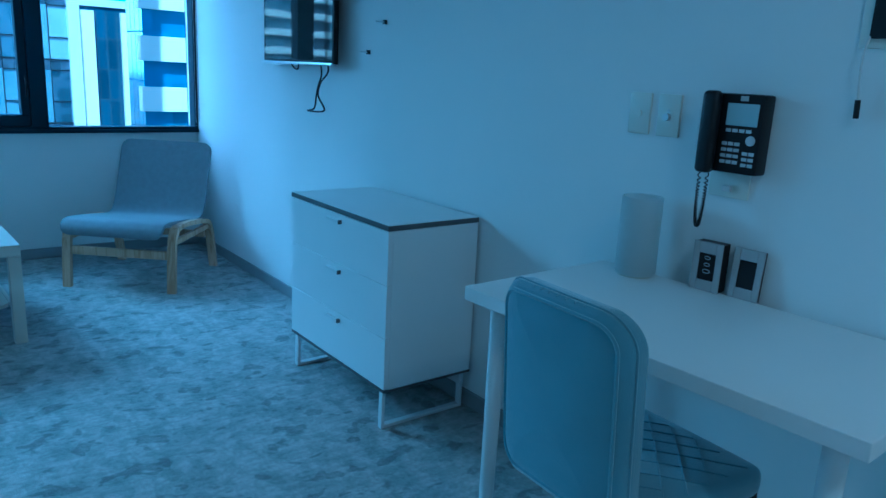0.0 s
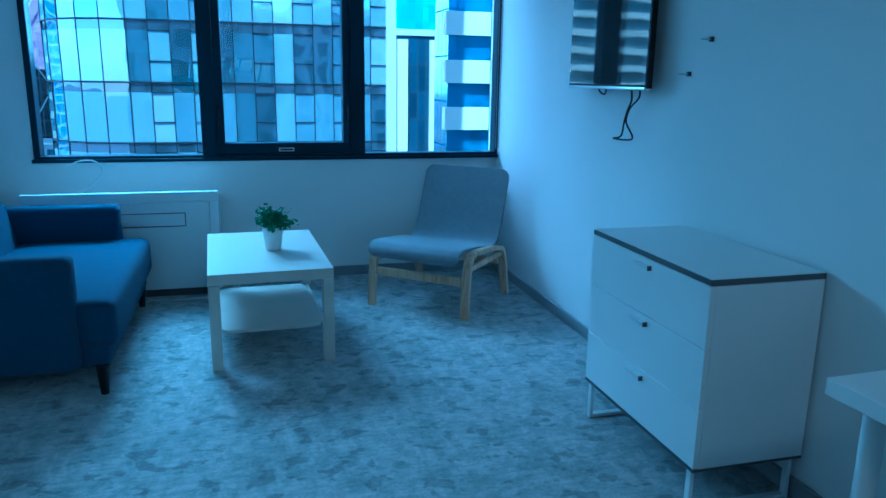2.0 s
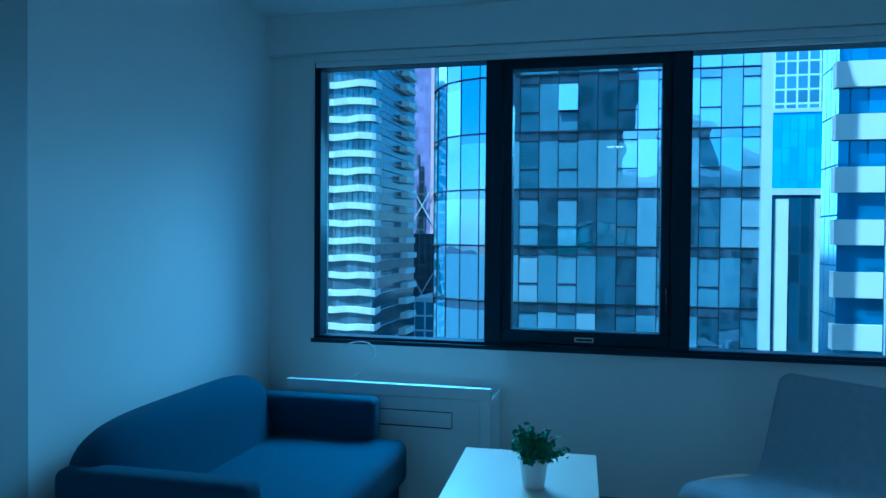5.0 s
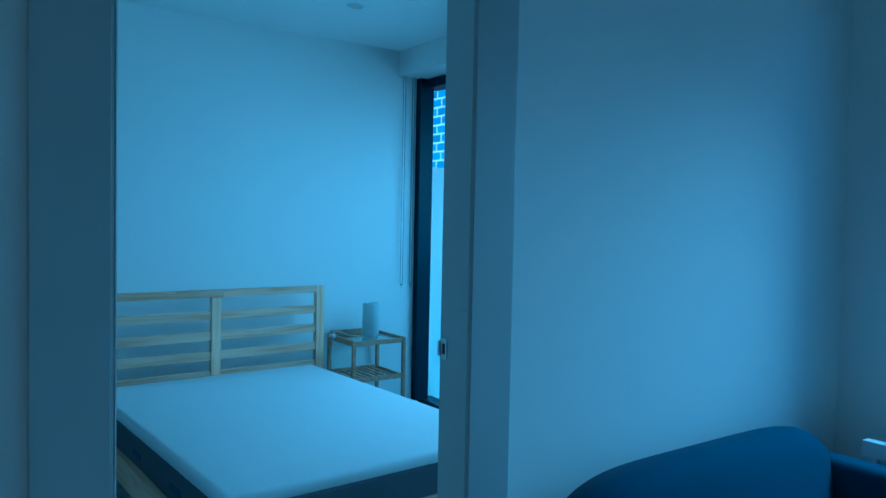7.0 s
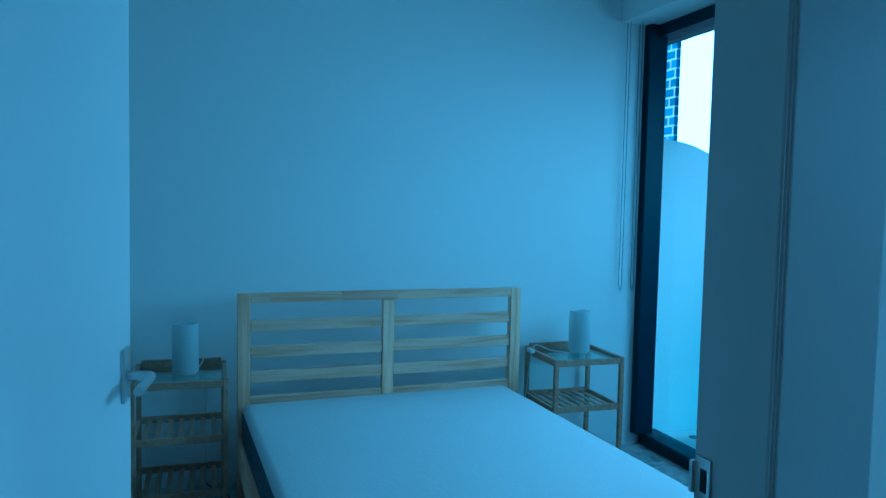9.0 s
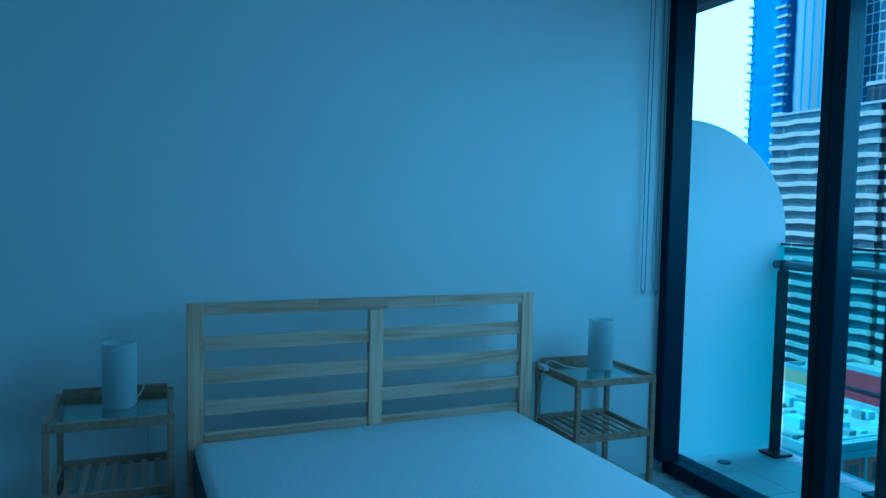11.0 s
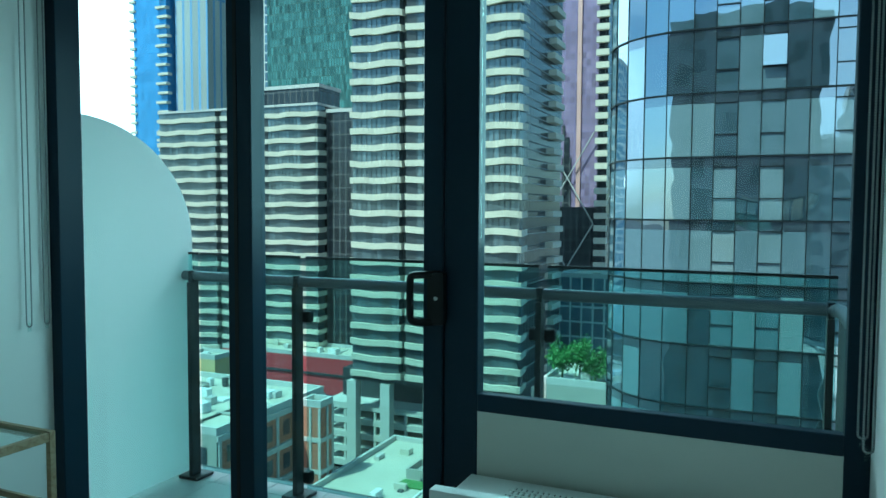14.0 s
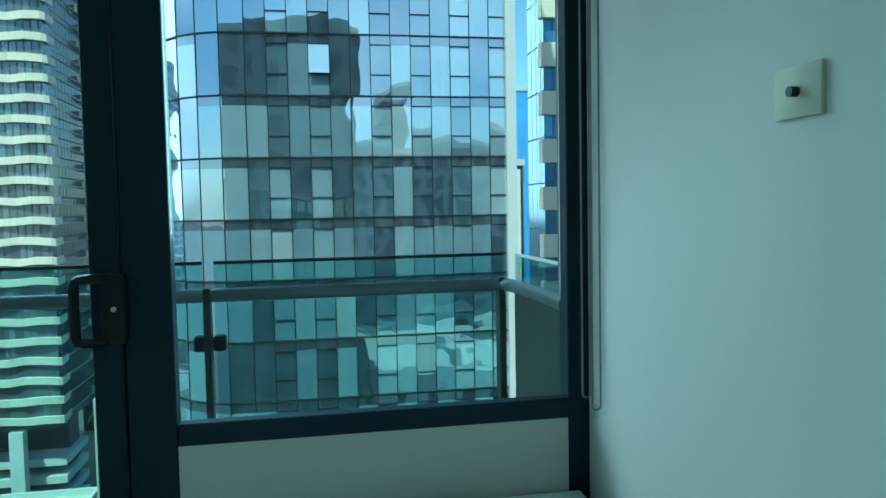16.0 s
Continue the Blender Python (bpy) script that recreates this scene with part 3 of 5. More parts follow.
fc = thing("floor_cable", Matrix.Identity(4), "white cable lying on the carpet below the heater cabinet", "cable")
part("wire", tube(smoothcurve([(0.9, -0.33, 0.006), (1.05, -0.36, 0.006), (1.2, -0.34, 0.006), (1.32, -0.37, 0.006), (1.38, -0.2, 0.006), (1.40, 0.0, 0.006)], 6), 0.005), CABLE, fc, smooth=True)


# ---- sofa ----
def soft_box(x0, x1, y0, y1, z0, z1, r=0.05, puff=0.0, cuts=6):
    """A stuffed block with rounded edges and a slight swell."""
    bm = boxes((x0, x1, y0, y1, z0, z1))
    bmesh.ops.bevel(bm, geom=bm.edges[:], offset=r, segments=4, profile=0.55, affect="EDGES")
    if puff:
        bmesh.ops.subdivide_edges(bm, edges=[e for e in bm.edges if e.calc_length() > 0.12], cuts=cuts, use_grid_fill=True)
        for v in bm.verts:
            u = [2 * (c - a) / (b - a) - 1 for c, a, b in zip(v.co, (x0, y0, z0), (x1, y1, z1))]
            if u[2] > 0.9:
                v.co.z += puff * max(0, 1 - u[0] ** 2) * max(0, 1 - u[1] ** 2)
    return bm


so = thing("sofa", pose(0.02, -1.032, 0), "dark blue-grey fabric two-seat sofa with rounded back", "sofa")
L = 0.64
part("base", soft_box(0.03, 0.87, -L + 0.02, L - 0.02, 0.115, 0.27, 0.03), SOFAF, so, smooth=True)
part("seat_cushion", soft_box(0.20, 0.905, -L + 0.005, L - 0.005, 0.20, 0.405, 0.05, 0.022), SOFAF, so, smooth=True)
bk = bmesh.new()
prof = [(v.x, v.y) for v in smoothcurve([(0.04, 0.18, 0), (0.03, 0.45, 0), (0.03, 0.61, 0), (0.055, 0.685, 0), (0.12, 0.718, 0), (0.185, 0.695, 0), (0.225, 0.625, 0), (0.26, 0.45, 0), (0.30, 0.30, 0), (0.30, 0.18, 0)], 3)]
N = 40
rows_ = []
for i in range(N + 1):
    u = -1 + 2 * i / N
    u = math.copysign(1 - (1 - abs(u)) ** 1.6, u)
    s = (1 - abs(u) ** 5) ** 0.5 if abs(u) < 1 else 0.0
    rows_.append([bk.verts.new((0.15 + (x - 0.15) * (0.55 + 0.45 * s), u * (L - 0.02), 0.18 + (z - 0.18) * (0.74 + 0.26 * s))) for x, z in prof])
for a, b in zip(rows_, rows_[1:]):
    for k in range(len(prof) - 1):
        bk.faces.new((a[k], a[k + 1], b[k + 1], b[k]))
bk.faces.new(rows_[0])
bk.faces.new(rows_[-1][::-1])
part("backrest", bk, SOFAF, so, smooth=True)
for s in (-1, 1):
    y0, y1 = sorted((s * (L - 0.09), s * (L + 0.03)))
    part("armrest", soft_box(0.06, 0.76, y0, y1, 0.115, 0.598, 0.04), SOFAF, so, smooth=True)
for x in (0.10, 0.835):
    for y in (-L + 0.025, L - 0.03):
        part("leg", rod((x, y, 0), (x, y, 0.13), 0.016, 0.028, 14), BLACKP, so, "black tapered leg", True)

# ---- coffee table ----
ct = thing("coffee_table", pose(1.540, -1.048, 0, 0, 0, 2.3), "white foil coffee table with a lower shelf", "coffee table")
part("tabletop", boxes((-0.278, 0.278, -0.45, 0.45, 0.40, 0.45), bev=0.002, seg=1), TABLEW, ct)
for x in (-1, 1):
    for y in (-1, 1):
        part("leg", boxes((*sorted((x * 0.278, x * 0.228)), *sorted((y * 0.45, y * 0.40)), 0, 0.3985), bev=0.002, seg=1), TABLEW, ct)
shf = boxes((-0.235, 0.235, -0.36, 0.36, 0.142, 0.157))
bmesh.ops.bevel(shf, geom=[e for e in shf.edges if abs(e.verts[0].co.z - e.verts[1].co.z) > 0.01], offset=0.06, segments=6, profile=0.5, affect="EDGES")
part("shelf", shf, TABLEW, ct)
for x in (-0.252, 0.252):
    part("shelf_rail", boxes((x - 0.008, x + 0.008, -0.40, 0.40, 0.128, 0.1415)), TABLEW, ct)

pl = thing("potted_plant", pose(1.583, -1.045, 0.4505), "small green leafy plant in a white pot on the table", "plant")
part("pot", lathe([(0.0, 0), (0.038, 0), (0.040, 0.004), (0.052, 0.105), (0.055, 0.112), (0.052, 0.116), (0.048, 0.110), (0.047, 0.095), (0.0, 0.093)]), WHITE, pl, "white tapered pot", True)
part("soil", lathe([(0.0, 0.099), (0.03, 0.1), (0.0465, 0.097)]), SOIL, pl)
rnd = random.Random(4)
st, lf = bmesh.new(), bmesh.new()
for i in range(80):
    a, e = rnd.uniform(0, 2 * math.pi), rnd.uniform(0.05, 1.25)
    ln = rnd.uniform(0.075, 0.13)
    tip = Vector((math.cos(a) * math.sin(e) * ln, math.sin(a) * math.sin(e) * ln, 0.10 + math.cos(e) * ln * 0.95))
    root = Vector((math.cos(a) * 0.02, math.sin(a) * 0.02, 0.095))
    cyl(st, root, tip, 0.0016, 0.001, 5)
    for j in range(9):
        f = 0.35 + 0.65 * j / 8
        c = root.lerp(tip, f) + Vector([rnd.uniform(-0.012, 0.012) for _ in range(3)])
        mm = Matrix.Translation(c) @ Euler([rnd.uniform(-1.2, 1.2) for _ in range(3)]).to_matrix().to_4x4()
        sz = rnd.uniform(0.009, 0.015)
        vs = [lf.verts.new(mm @ Vector(q)) for q in ((-sz, 0, 0), (-sz * 0.2, -sz * 0.55, 0.002), (sz * 0.7, -sz * 0.35, 0), (sz, 0, -0.003), (sz * 0.7, sz * 0.35, 0), (-sz * 0.2, sz * 0.55, 0.002))]
        lf.faces.new(vs)
tagged(part("stem", st, STEM, pl), kind="stuff")
tagged(part("foliage", lf, LEAF, pl, "dense small green leaves"), kind="stuff")

# ---- easy chair ----
ec = thing("easy_chair", pose(2.572, -0.640, 0, 0, 0, -41), "low birch easy chair with a grey fabric sling seat", "chair")


def ribbon(profile, w, t):
    """A bent sheet: (y, z) line, width, thickness, with rounded corners at both ends."""
    bm = bmesh.new()
    pts = [Vector((0, y, z)) for y, z in profile]
    n = len(pts)
    run = [0.0]
    for a, b in zip(pts, pts[1:]):
        run.append(run[-1] + (b - a).length)
    grid = []
    for i, p in enumerate(pts):
        d = (pts[min(i + 1, n - 1)] - pts[max(i - 1, 0)]).normalized()
        nn = Vector((0, -d.z, d.y))
        rr_ = 0.055
        q = min(run[i], run[-1] - run[i])
        ww = w / 2 - (rr_ - math.sqrt(max(0.0, rr_ ** 2 - (rr_ - q) ** 2)) if q < rr_ else 0)
        xs = [-ww, -ww * 0.5, 0, ww * 0.5, ww]
        grid.append(([bm.verts.new(p + nn * t / 2 + Vector((x, 0, 0))) for x in xs], [bm.verts.new(p - nn * t / 2 + Vector((x, 0, 0))) for x in xs]))
    for (a, a2), (b, b2) in zip(grid, grid[1:]):
        for k in range(4):
            bm.faces.new((a[k], a[k + 1], b[k + 1], b[k]))
            bm.faces.new((a2[k + 1], a2[k], b2[k], b2[k + 1]))
        bm.faces.new((a[0], b[0], b2[0], a2[0]))
        bm.faces.new((b[4], a[4], a2[4], b2[4]))
    for a, a2 in (grid[0], grid[-1]):
        for k in range(4):
            bm.faces.new((a[k], a2[k], a2[k + 1], a[k + 1]))
    return bm


seatline = [(v.x, v.y) for v in smoothcurve([(-0.350, 0.318, 0), (-0.360, 0.338, 0), (-0.345, 0.368, 0), (-0.29, 0.385, 0), (-0.10, 0.365, 0), (0.10, 0.335, 0), (0.19, 0.345, 0), (0.245, 0.42, 0), (0.30, 0.56, 0), (0.365, 0.725, 0), (0.382, 0.765, 0)], 7)]
part("seat_shell", ribbon(seatline, 0.565, 0.022), CHAIRF, ec, "grey felted fabric seat and back in one sweep", True)
for s in (-1, 1):
    fr_ = bmesh.new()
    arch = smoothcurve([(0, -0.30, 0.0), (0, -0.285, 0.18), (0, -0.262, 0.31), (0, -0.20, 0.355), (0, -0.05, 0.35), (0, 0.14, 0.325), (0, 0.22, 0.30), (0, 0.265, 0.22), (0, 0.315, 0.0)], 5)
    g = []
    for i, p in enumerate(arch):
        d = (arch[min(i + 1, len(arch) - 1)] - arch[max(i - 1, 0)]).normalized()
        nn = Vector((0, -d.z, d.y)) * 0.013
        if i == 0 or i == len(arch) - 1:
            nn = Vector((0, -0.013 if i == 0 else 0.013, 0))
        x0 = s * 0.298
        g.append([fr_.verts.new(p + Vector((x0 + dx, 0, 0)) + nn * k) for dx, k in ((-0.023, 1), (0.023, 1), (0.023, -1), (-0.023, -1))])
    for a, b in zip(g, g[1:]):
        for k in range(4):
            fr_.faces.new((a[k], a[(k + 1) % 4], b[(k + 1) % 4], b[k]))
    fr_.faces.new(g[0])
    fr_.faces.new(g[-1][::-1])
    part("side_frame", fr_, BIRCH, ec, "bent birch side frame", True)
    part("side_rail", boxes((s * 0.298 - 0.012, s * 0.298 + 0.012, -0.25, 0.22, 0.262, 0.292), bev=0.004), BIRCH, ec)
part("front_stretcher", boxes((-0.275, 0.275, -0.290, -0.266, 0.185, 0.232), bev=0.004), BIRCH, ec)
part("back_stretcher", boxes((-0.275, 0.275, 0.235, 0.258, 0.20, 0.24), bev=0.004), BIRCH, ec)

# ---- chest of drawers ----
DX0, DX1, DY0, DY1 = 2.733, 3.128, -3.016, -2.283
cd = thing("chest_of_drawers", pose(DX0, DY0, 0), "white three-drawer chest with dark grey top edge and sled legs", "chest of drawers")
dw, dl = DX1 - DX0, DY1 - DY0
part("body", boxes((0.0192, dw, 0, dl, 0.157, 0.738), bev=0.002, seg=1), WHITE, cd)
part("top", boxes((-0.002, dw, -0.002, dl + 0.002, 0.739, 0.757), bev=0.0015, seg=1), GREYT, cd, "grey top board")
part("drawer_gap", boxes((0.010, 0.0185, 0.012, dl - 0.012, 0.16, 0.737)), BLACKP, cd, "dark gaps between the drawers")
part("top_face", boxes((0.001, dw - 0.003, 0.001, dl - 0.001, 0.757, 0.759)), GREYTOP, cd)
part("bottom_edge", boxes((0.0, dw, 0, dl, 0.148, 0.1565)), GREYT, cd)
for k in range(3):
    z0 = 0.160 + k * 0.193
    d = part("drawer", boxes((0, 0.0188, 0.0, dl, z0, z0 + 0.1905), bev=0.0012, seg=1), WHITE, cd)
    part("handle", boxes((-0.014, 0.0, dl / 2 - 0.045, dl / 2 + 0.045, z0 + 0.168, z0 + 0.171), (-0.016, -0.0135, dl / 2 - 0.045, dl / 2 + 0.045, z0 + 0.162, z0 + 0.171), bev=0.0008, seg=1), WHITEM, d, "slim pale tab handle")
    part("handle_end", boxes((-0.015, -0.001, dl / 2 - 0.050, dl / 2 - 0.044, z0 + 0.157, z0 + 0.172)), GREYT, d)
for y in (0.03, dl - 0.03):
    part("sled_leg", boxes((0.008, 0.022, y - 0.012, y + 0.012, 0, 0.1475), (dw - 0.03, dw - 0.016, y - 0.012, y + 0.012, 0, 0.1475), (0.022, dw - 0.03, y - 0.012, y + 0.012, 0, 0.014), bev=0.0015, seg=1), WHITEM, cd, "white steel sled leg")

# ---- desk ----
dk = thing("desk", pose(2.580, -4.622, 0, 0, 0, 1.9), "white desk with round steel legs against the wall", "desk")
part("desktop", boxes((0, 0.552, 0, 0.968, 0.71, 0.745), bev=0.0015, seg=1), GLOSSW, dk)
for x in (0.062, 0.49):
    for y in (0.07, 0.90):
        lg = part("leg", rod((x, y, 0.02), (x, y, 0.709), 0.019, 0.022, 24), WHITEM, dk, "round pale metal leg", True)
        part("foot", rod((x, y, 0), (x, y, 0.0195), 0.016, 0.018, 16), BLACKP, lg)

# ---- desk chair ----
dc = thing("desk_chair", pose(2.655, -4.135, 0, 0, 0, -3), "blue-grey velvet chair with piped back and quilted seat", "chair")
part("seat", soft_box(-0.20, 0.22, -0.19, 0.19, 0.40, 0.475, 0.03, 0.012), VELVET, dc, "quilted velvet seat", True)
for i in range(-5, 6):
    for s in (-1, 1):
        o = i * 0.07
        pts = []
        for k in range(15):
            u = -0.24 + 0.48 * k / 14
            x, y = u, s * u + o
            if -0.185 < x < 0.205 and abs(y) < 0.175:
                pts.append((x, y, 0.4755 + 0.012 * (1 - ((x - 0.01) / 0.21) ** 2) * (1 - (y / 0.19) ** 2)))
        if len(pts) > 2:
            part("seat_stitching", tube(pts, 0.0022, 6), VELVET, dc)
BHW, BZ0, BZ1, BRC, BYC = 0.170, 0.462, 0.884, 0.072, -0.014


def back_ring(x, inset, n=10):
    """Rounded-rectangle ring of the backrest, bent and leaning."""
    r, w, z0, z1 = max(BRC - inset, 0.004), BHW - inset, BZ0 + inset, BZ1 - inset
    ring = []
    for cy, cz, a0 in ((w - r, z1 - r, 0), (-w + r, z1 - r, 90), (-w + r, z0 + r, 180), (w - r, z0 + r, 270)):
        for k in range(n + 1):
            a = radians(a0 + 90 * k / n)
            ring.append((cy + r * math.cos(a), cz + r * math.sin(a)))
    out = []
    for y, z in ring:
        hh = (z - BZ0) / (BZ1 - BZ0)
        out.append(Vector((x - 0.03 * hh * hh - 0.215 - 0.03 * (1 - (y / BHW) ** 2), y + BYC, z)))
    return out


bkm = bmesh.new()
rings = [(-0.034, d) for d in (0.150, 0.12, 0.09, 0.06, 0.035)] + [(-0.033, 0.022), (-0.029, 0.010), (-0.018, 0.001), (0.0, 0.0), (0.018, 0.001), (0.029, 0.010), (0.033, 0.022)] + [(0.034, d) for d in (0.035, 0.06, 0.09, 0.12, 0.150)]
vr = [[bkm.verts.new(p) for p in back_ring(x, d)] for x, d in rings]
for ra, rb in zip(vr, vr[1:]):
    for k in range(len(ra)):
        k2 = (k + 1) % len(ra)
        bkm.faces.new((ra[k], ra[k2], rb[k2], rb[k]))
bkm.faces.new(vr[0][::-1])
bkm.faces.new(vr[-1])
part("backrest", bkm, VELVET, dc, "velvet back with rounded top", True)
for x, d in ((-0.032, 0.020), (0.032, 0.020), (-0.012, -0.001)):
    loop = back_ring(x, d)
    part("piping", tube(loop + loop[:2], 0.0045 if d > 0 else 0.0025, 6), VELVET, dc, smooth=True)
for k in range(9):
    y = -0.09 + 0.18 * k / 8
    part("top_stitching", tube([(-0.245 - 0.03 * (1 - (y / BHW) ** 2) + dx_, y + BYC + 0.012 * (dx_ / 0.03), 0.8835 - abs(dx_) * 0.1) for dx_ in (-0.018, -0.01, 0, 0.01, 0.018)], 0.0014, 6), VELVET, dc)
for x in (-0.02, 0.21):
    for y in (-0.165, 0.165):
        part("leg", rod((x * 1.12, y * 1.12, 0), (x, y, 0.41), 0.010, 0.014, 14), BLACKP, dc, "black metal leg", True)


# ---- lamps of opal glass ----
def glass_lamp(m, label):
    l = thing("table_lamp", m, label, "lamp", "opal glass table lamps")
    part("shade", lathe([(0.0, 0.006), (0.053, 0.006), (0.056, 0.012), (0.055, 0.218), (0.0545, 0.222), (0.052, 0.220), (0.053, 0.02), (0.0, 0.016)]), LAMPG, l, "frosted glass cylinder", True)
    part("base", lathe([(0.0, 0.0), (0.046, 0.0), (0.046, 0.0055), (0.0, 0.0055)], 24), PLASTW, l)
    return l


glass_lamp(pose(3.05, -3.79, 0.7455), "frosted white glass table lamp on the desk")
lc = thing("lamp_cable", Matrix.Identity(4), "short white lamp cable on the desk", "cable")
part("wire", tube(smoothcurve([(3.09, -3.78, 0.750), (3.11, -3.74, 0.750), (3.12, -3.70, 0.751), (3.126, -3.66, 0.72)], 5), 0.003), CABLE, lc)


def picture_frame(m, t, label):
    f = thing("picture_frame", m, label, "picture frame", "small frames on the desk")
    part("frame", boxes((-0.006, 0, -0.040, -0.023, 0, 0.130), (-0.006, 0, 0.023, 0.040, 0, 0.130), (-0.006, 0, -0.023, 0.023, 0, 0.028), (-0.006, 0, -0.023, 0.023, 0.100, 0.130), bev=0.0015, seg=1), PAPER, f)
    part("back_box", boxes((0.0005, t, -0.038, 0.038, 0.001, 0.128)), BLACKP, f, "black box behind the frame")
    pc = part("picture", boxes((-0.002, 0.0, -0.023, 0.023, 0.028, 0.104)), BLACKP, f, "dark glazed picture")
    return f, pc


f1, pc = picture_frame(pose(3.094, -3.982, 0.7455, 0, 0, 6), 0.038, "grey box frame with a dark picture of pale marks")
for k, (z, w) in enumerate(((0.052, 0.010), (0.070, 0.008), (0.088, 0.008))):
    part("mark", tube([(-0.0025, w * math.cos(a), z + 0.5 * w * math.sin(a)) for a in [2 * math.pi * i / 12 for i in range(12)]], 0.0013, 5), PAPER, pc)
picture_frame(pose(3.112, -4.082, 0.7455, 0, 5, 4), 0.010, "grey slim frame with a dark picture")

# ---- wall fittings, living room ----


def wall_plate(x, y, z, face, w, h, label, category="wall plate", material=None):
    """A plate on a wall; face: -1 towards -x, as seen from the room."""
    p = thing("wall_plate", pose(x, y, z), label, category)
    part("plate", boxes((*sorted((0, face * 0.009)), -w / 2, w / 2, -h / 2, h / 2), bev=0.003), material or PLASTW, p, smooth=True)
    return p


a = wall_plate(XR, -3.682, 1.185, -1, 0.072, 0.115, "cream switch plate with a round button")
part("button", rod((-0.009, 0, 0), (-0.014, 0, 0), 0.010), PLASTW, a, smooth=True)
a = wall_plate(XR, -3.78, 1.185, -1, 0.072, 0.115, "cream plate with a metal aerial socket")
part("aerial_socket", rod((-0.009, 0, -0.004), (-0.022, 0, -0.004), 0.010), STEEL, a, smooth=True)
part("screw", rod((-0.009, 0, 0.012), (-0.011, 0, 0.012), 0.005), STEEL, a)
a = wall_plate(XR, -3.988, 1.024, -1, 0.112, 0.064, "cream phone socket plate below the telephone")
part("plug", boxes((-0.022, -0.009, -0.012, 0.012, -0.016, 0.0), bev=0.003), CABLE, a)

ph = thing("telephone", pose(XR - 0.002, -4.005, 1.06), "black wall telephone with handset, keypad and grey display", "telephone")
part("body", boxes((-0.05, 0, -0.073, 0.072, 0, 0.195), bev=0.008), BLACKP, ph, smooth=True)
hs = part("handset", soft_box(-0.085, -0.052, 0.034, 0.078, -0.005, 0.20, 0.014), BLACKP, ph, "black handset in its cradle", True)
part("display", boxes((-0.053, -0.05, -0.062, 0.022, 0.118, 0.172), bev=0.001, seg=1), LCD, ph, "pale grey display")
part("badge", boxes((-0.052, -0.05, -0.03, -0.01, 0.178, 0.19)), KEYM, ph)
k0 = None
for r in range(4):
    for c in range(3):
        mm = pose(-0.0515, 0.018 - c * 0.017, 0.028 + r * 0.015)
        if k0 is None:
            k0 = part("key", boxes((-0.0015, 0.0015, -0.0065, 0.0065, -0.004, 0.004)), KEYM, ph)
            k0.matrix_basis = mm
        else:
            again(k0, ph, mm)
for c in range(4):
    again(k0, ph, pose(-0.0515, 0.012 - c * 0.018, 0.106))
for r in range(3):
    for c in range(2):
        again(k0, ph, pose(-0.0515, -0.040 - c * 0.017, 0.024 + r * 0.014))
part("dial_ring", rod((-0.0495, -0.050, 0.084), (-0.0535, -0.050, 0.084), 0.012, None, 20), KEYM, ph, smooth=True)
cc = []
for k in range(480):
    t_ = k / 479
    th = t_ * 2 * math.pi * 60
    z = -0.005 - 0.14 * math.sin(t_ * math.pi) ** 0.7
    y = 0.052 + 0.011 * math.cos(t_ * math.pi)
    cc.append((-0.072 + 0.0036 * math.cos(th), y + 0.0036 * math.sin(th), z))
part("coiled_cord", tube(cc, 0.0017, 4), BLACKP, ph, "coiled black handset cord")

ip = thing("wall_socket_plate", pose(XR, -4.282, 1.421), "cream wall plate with black sockets and a hanging lead", "wall plate")
part("plate", boxes((-0.01, 0, -0.10, 0.035, -0.055, 0.075), bev=0.003), PLASTW, ip, smooth=True)
part("socket_insert", boxes((-0.018, -0.01, -0.09, 0.012, -0.035, 0.06), bev=0.002), BLACKP, ip)
part("lead", tube(smoothcurve([(-0.015, 0.01, -0.03), (-0.03, 0.012, -0.07), (-0.022, 0.014, -0.12), (-0.02, 0.010, -0.165)], 6), 0.003), CABLE, ip, smooth=True)
part("lead_plug", rod((-0.02, 0.010, -0.165), (-0.02, 0.008, -0.205), 0.006), BLACKP, ip, smooth=True)

for y, z in ((-2.325, 1.461), (-2.20, 1.337)):
    hk = thing("wall_hook", pose(XR, y, z), "small steel wall fixing with a screw", "hook")
    part("pin", rod((0, 0, 0), (-0.045, 0.01, 0), 0.003, None, 8), STEEL, hk)
    part("head", boxes((-0.012, -0.0005, -0.009, 0.009, -0.009, 0.009), bev=0.002), POSTM, hk)

# ---- television ----
tv = thing("television", pose(3.055, -1.655, 1.488, 0, 0, 0), "black wall-mounted flat television with hanging leads", "television")
part("casing", boxes((0.0, 0.028, -0.372, 0.372, -0.21, 0.222), bev=0.004), BLACKP, tv, smooth=True)
part("back_box", boxes((0.028, 0.06, -0.22, 0.22, -0.17, 0.08), bev=0.006), BLACKP, tv)
part("screen", boxes((-0.002, 0.0, -0.364, 0.364, -0.195, 0.214)), SCREEN, tv, "glossy dark screen")
part("bottom_trim", boxes((-0.006, 0.02, -0.368, 0.368, -0.218, -0.205), bev=0.003), STEEL, tv, "silver bottom trim", True)
part("bracket", boxes((0.06, XR - 3.055, -0.1, 0.1, -0.1, 0.08)), POSTM, tv)
part("lead", tube(smoothcurve([(0.03, -0.20, -0.21), (0.035, -0.20, -0.26), (0.04, -0.16, -0.31), (0.045, -0.13, -0.36), (0.04, -0.12, -0.42), (0.03, -0.07, -0.435), (0.04, -0.22, -0.425), (0.05, -0.14, -0.36), (0.045, -0.17, -0.30), (0.035, -0.26, -0.25), (0.03, -0.27, -0.21)], 6), 0.0042), BLACKP, tv, "tangled black lead", True)
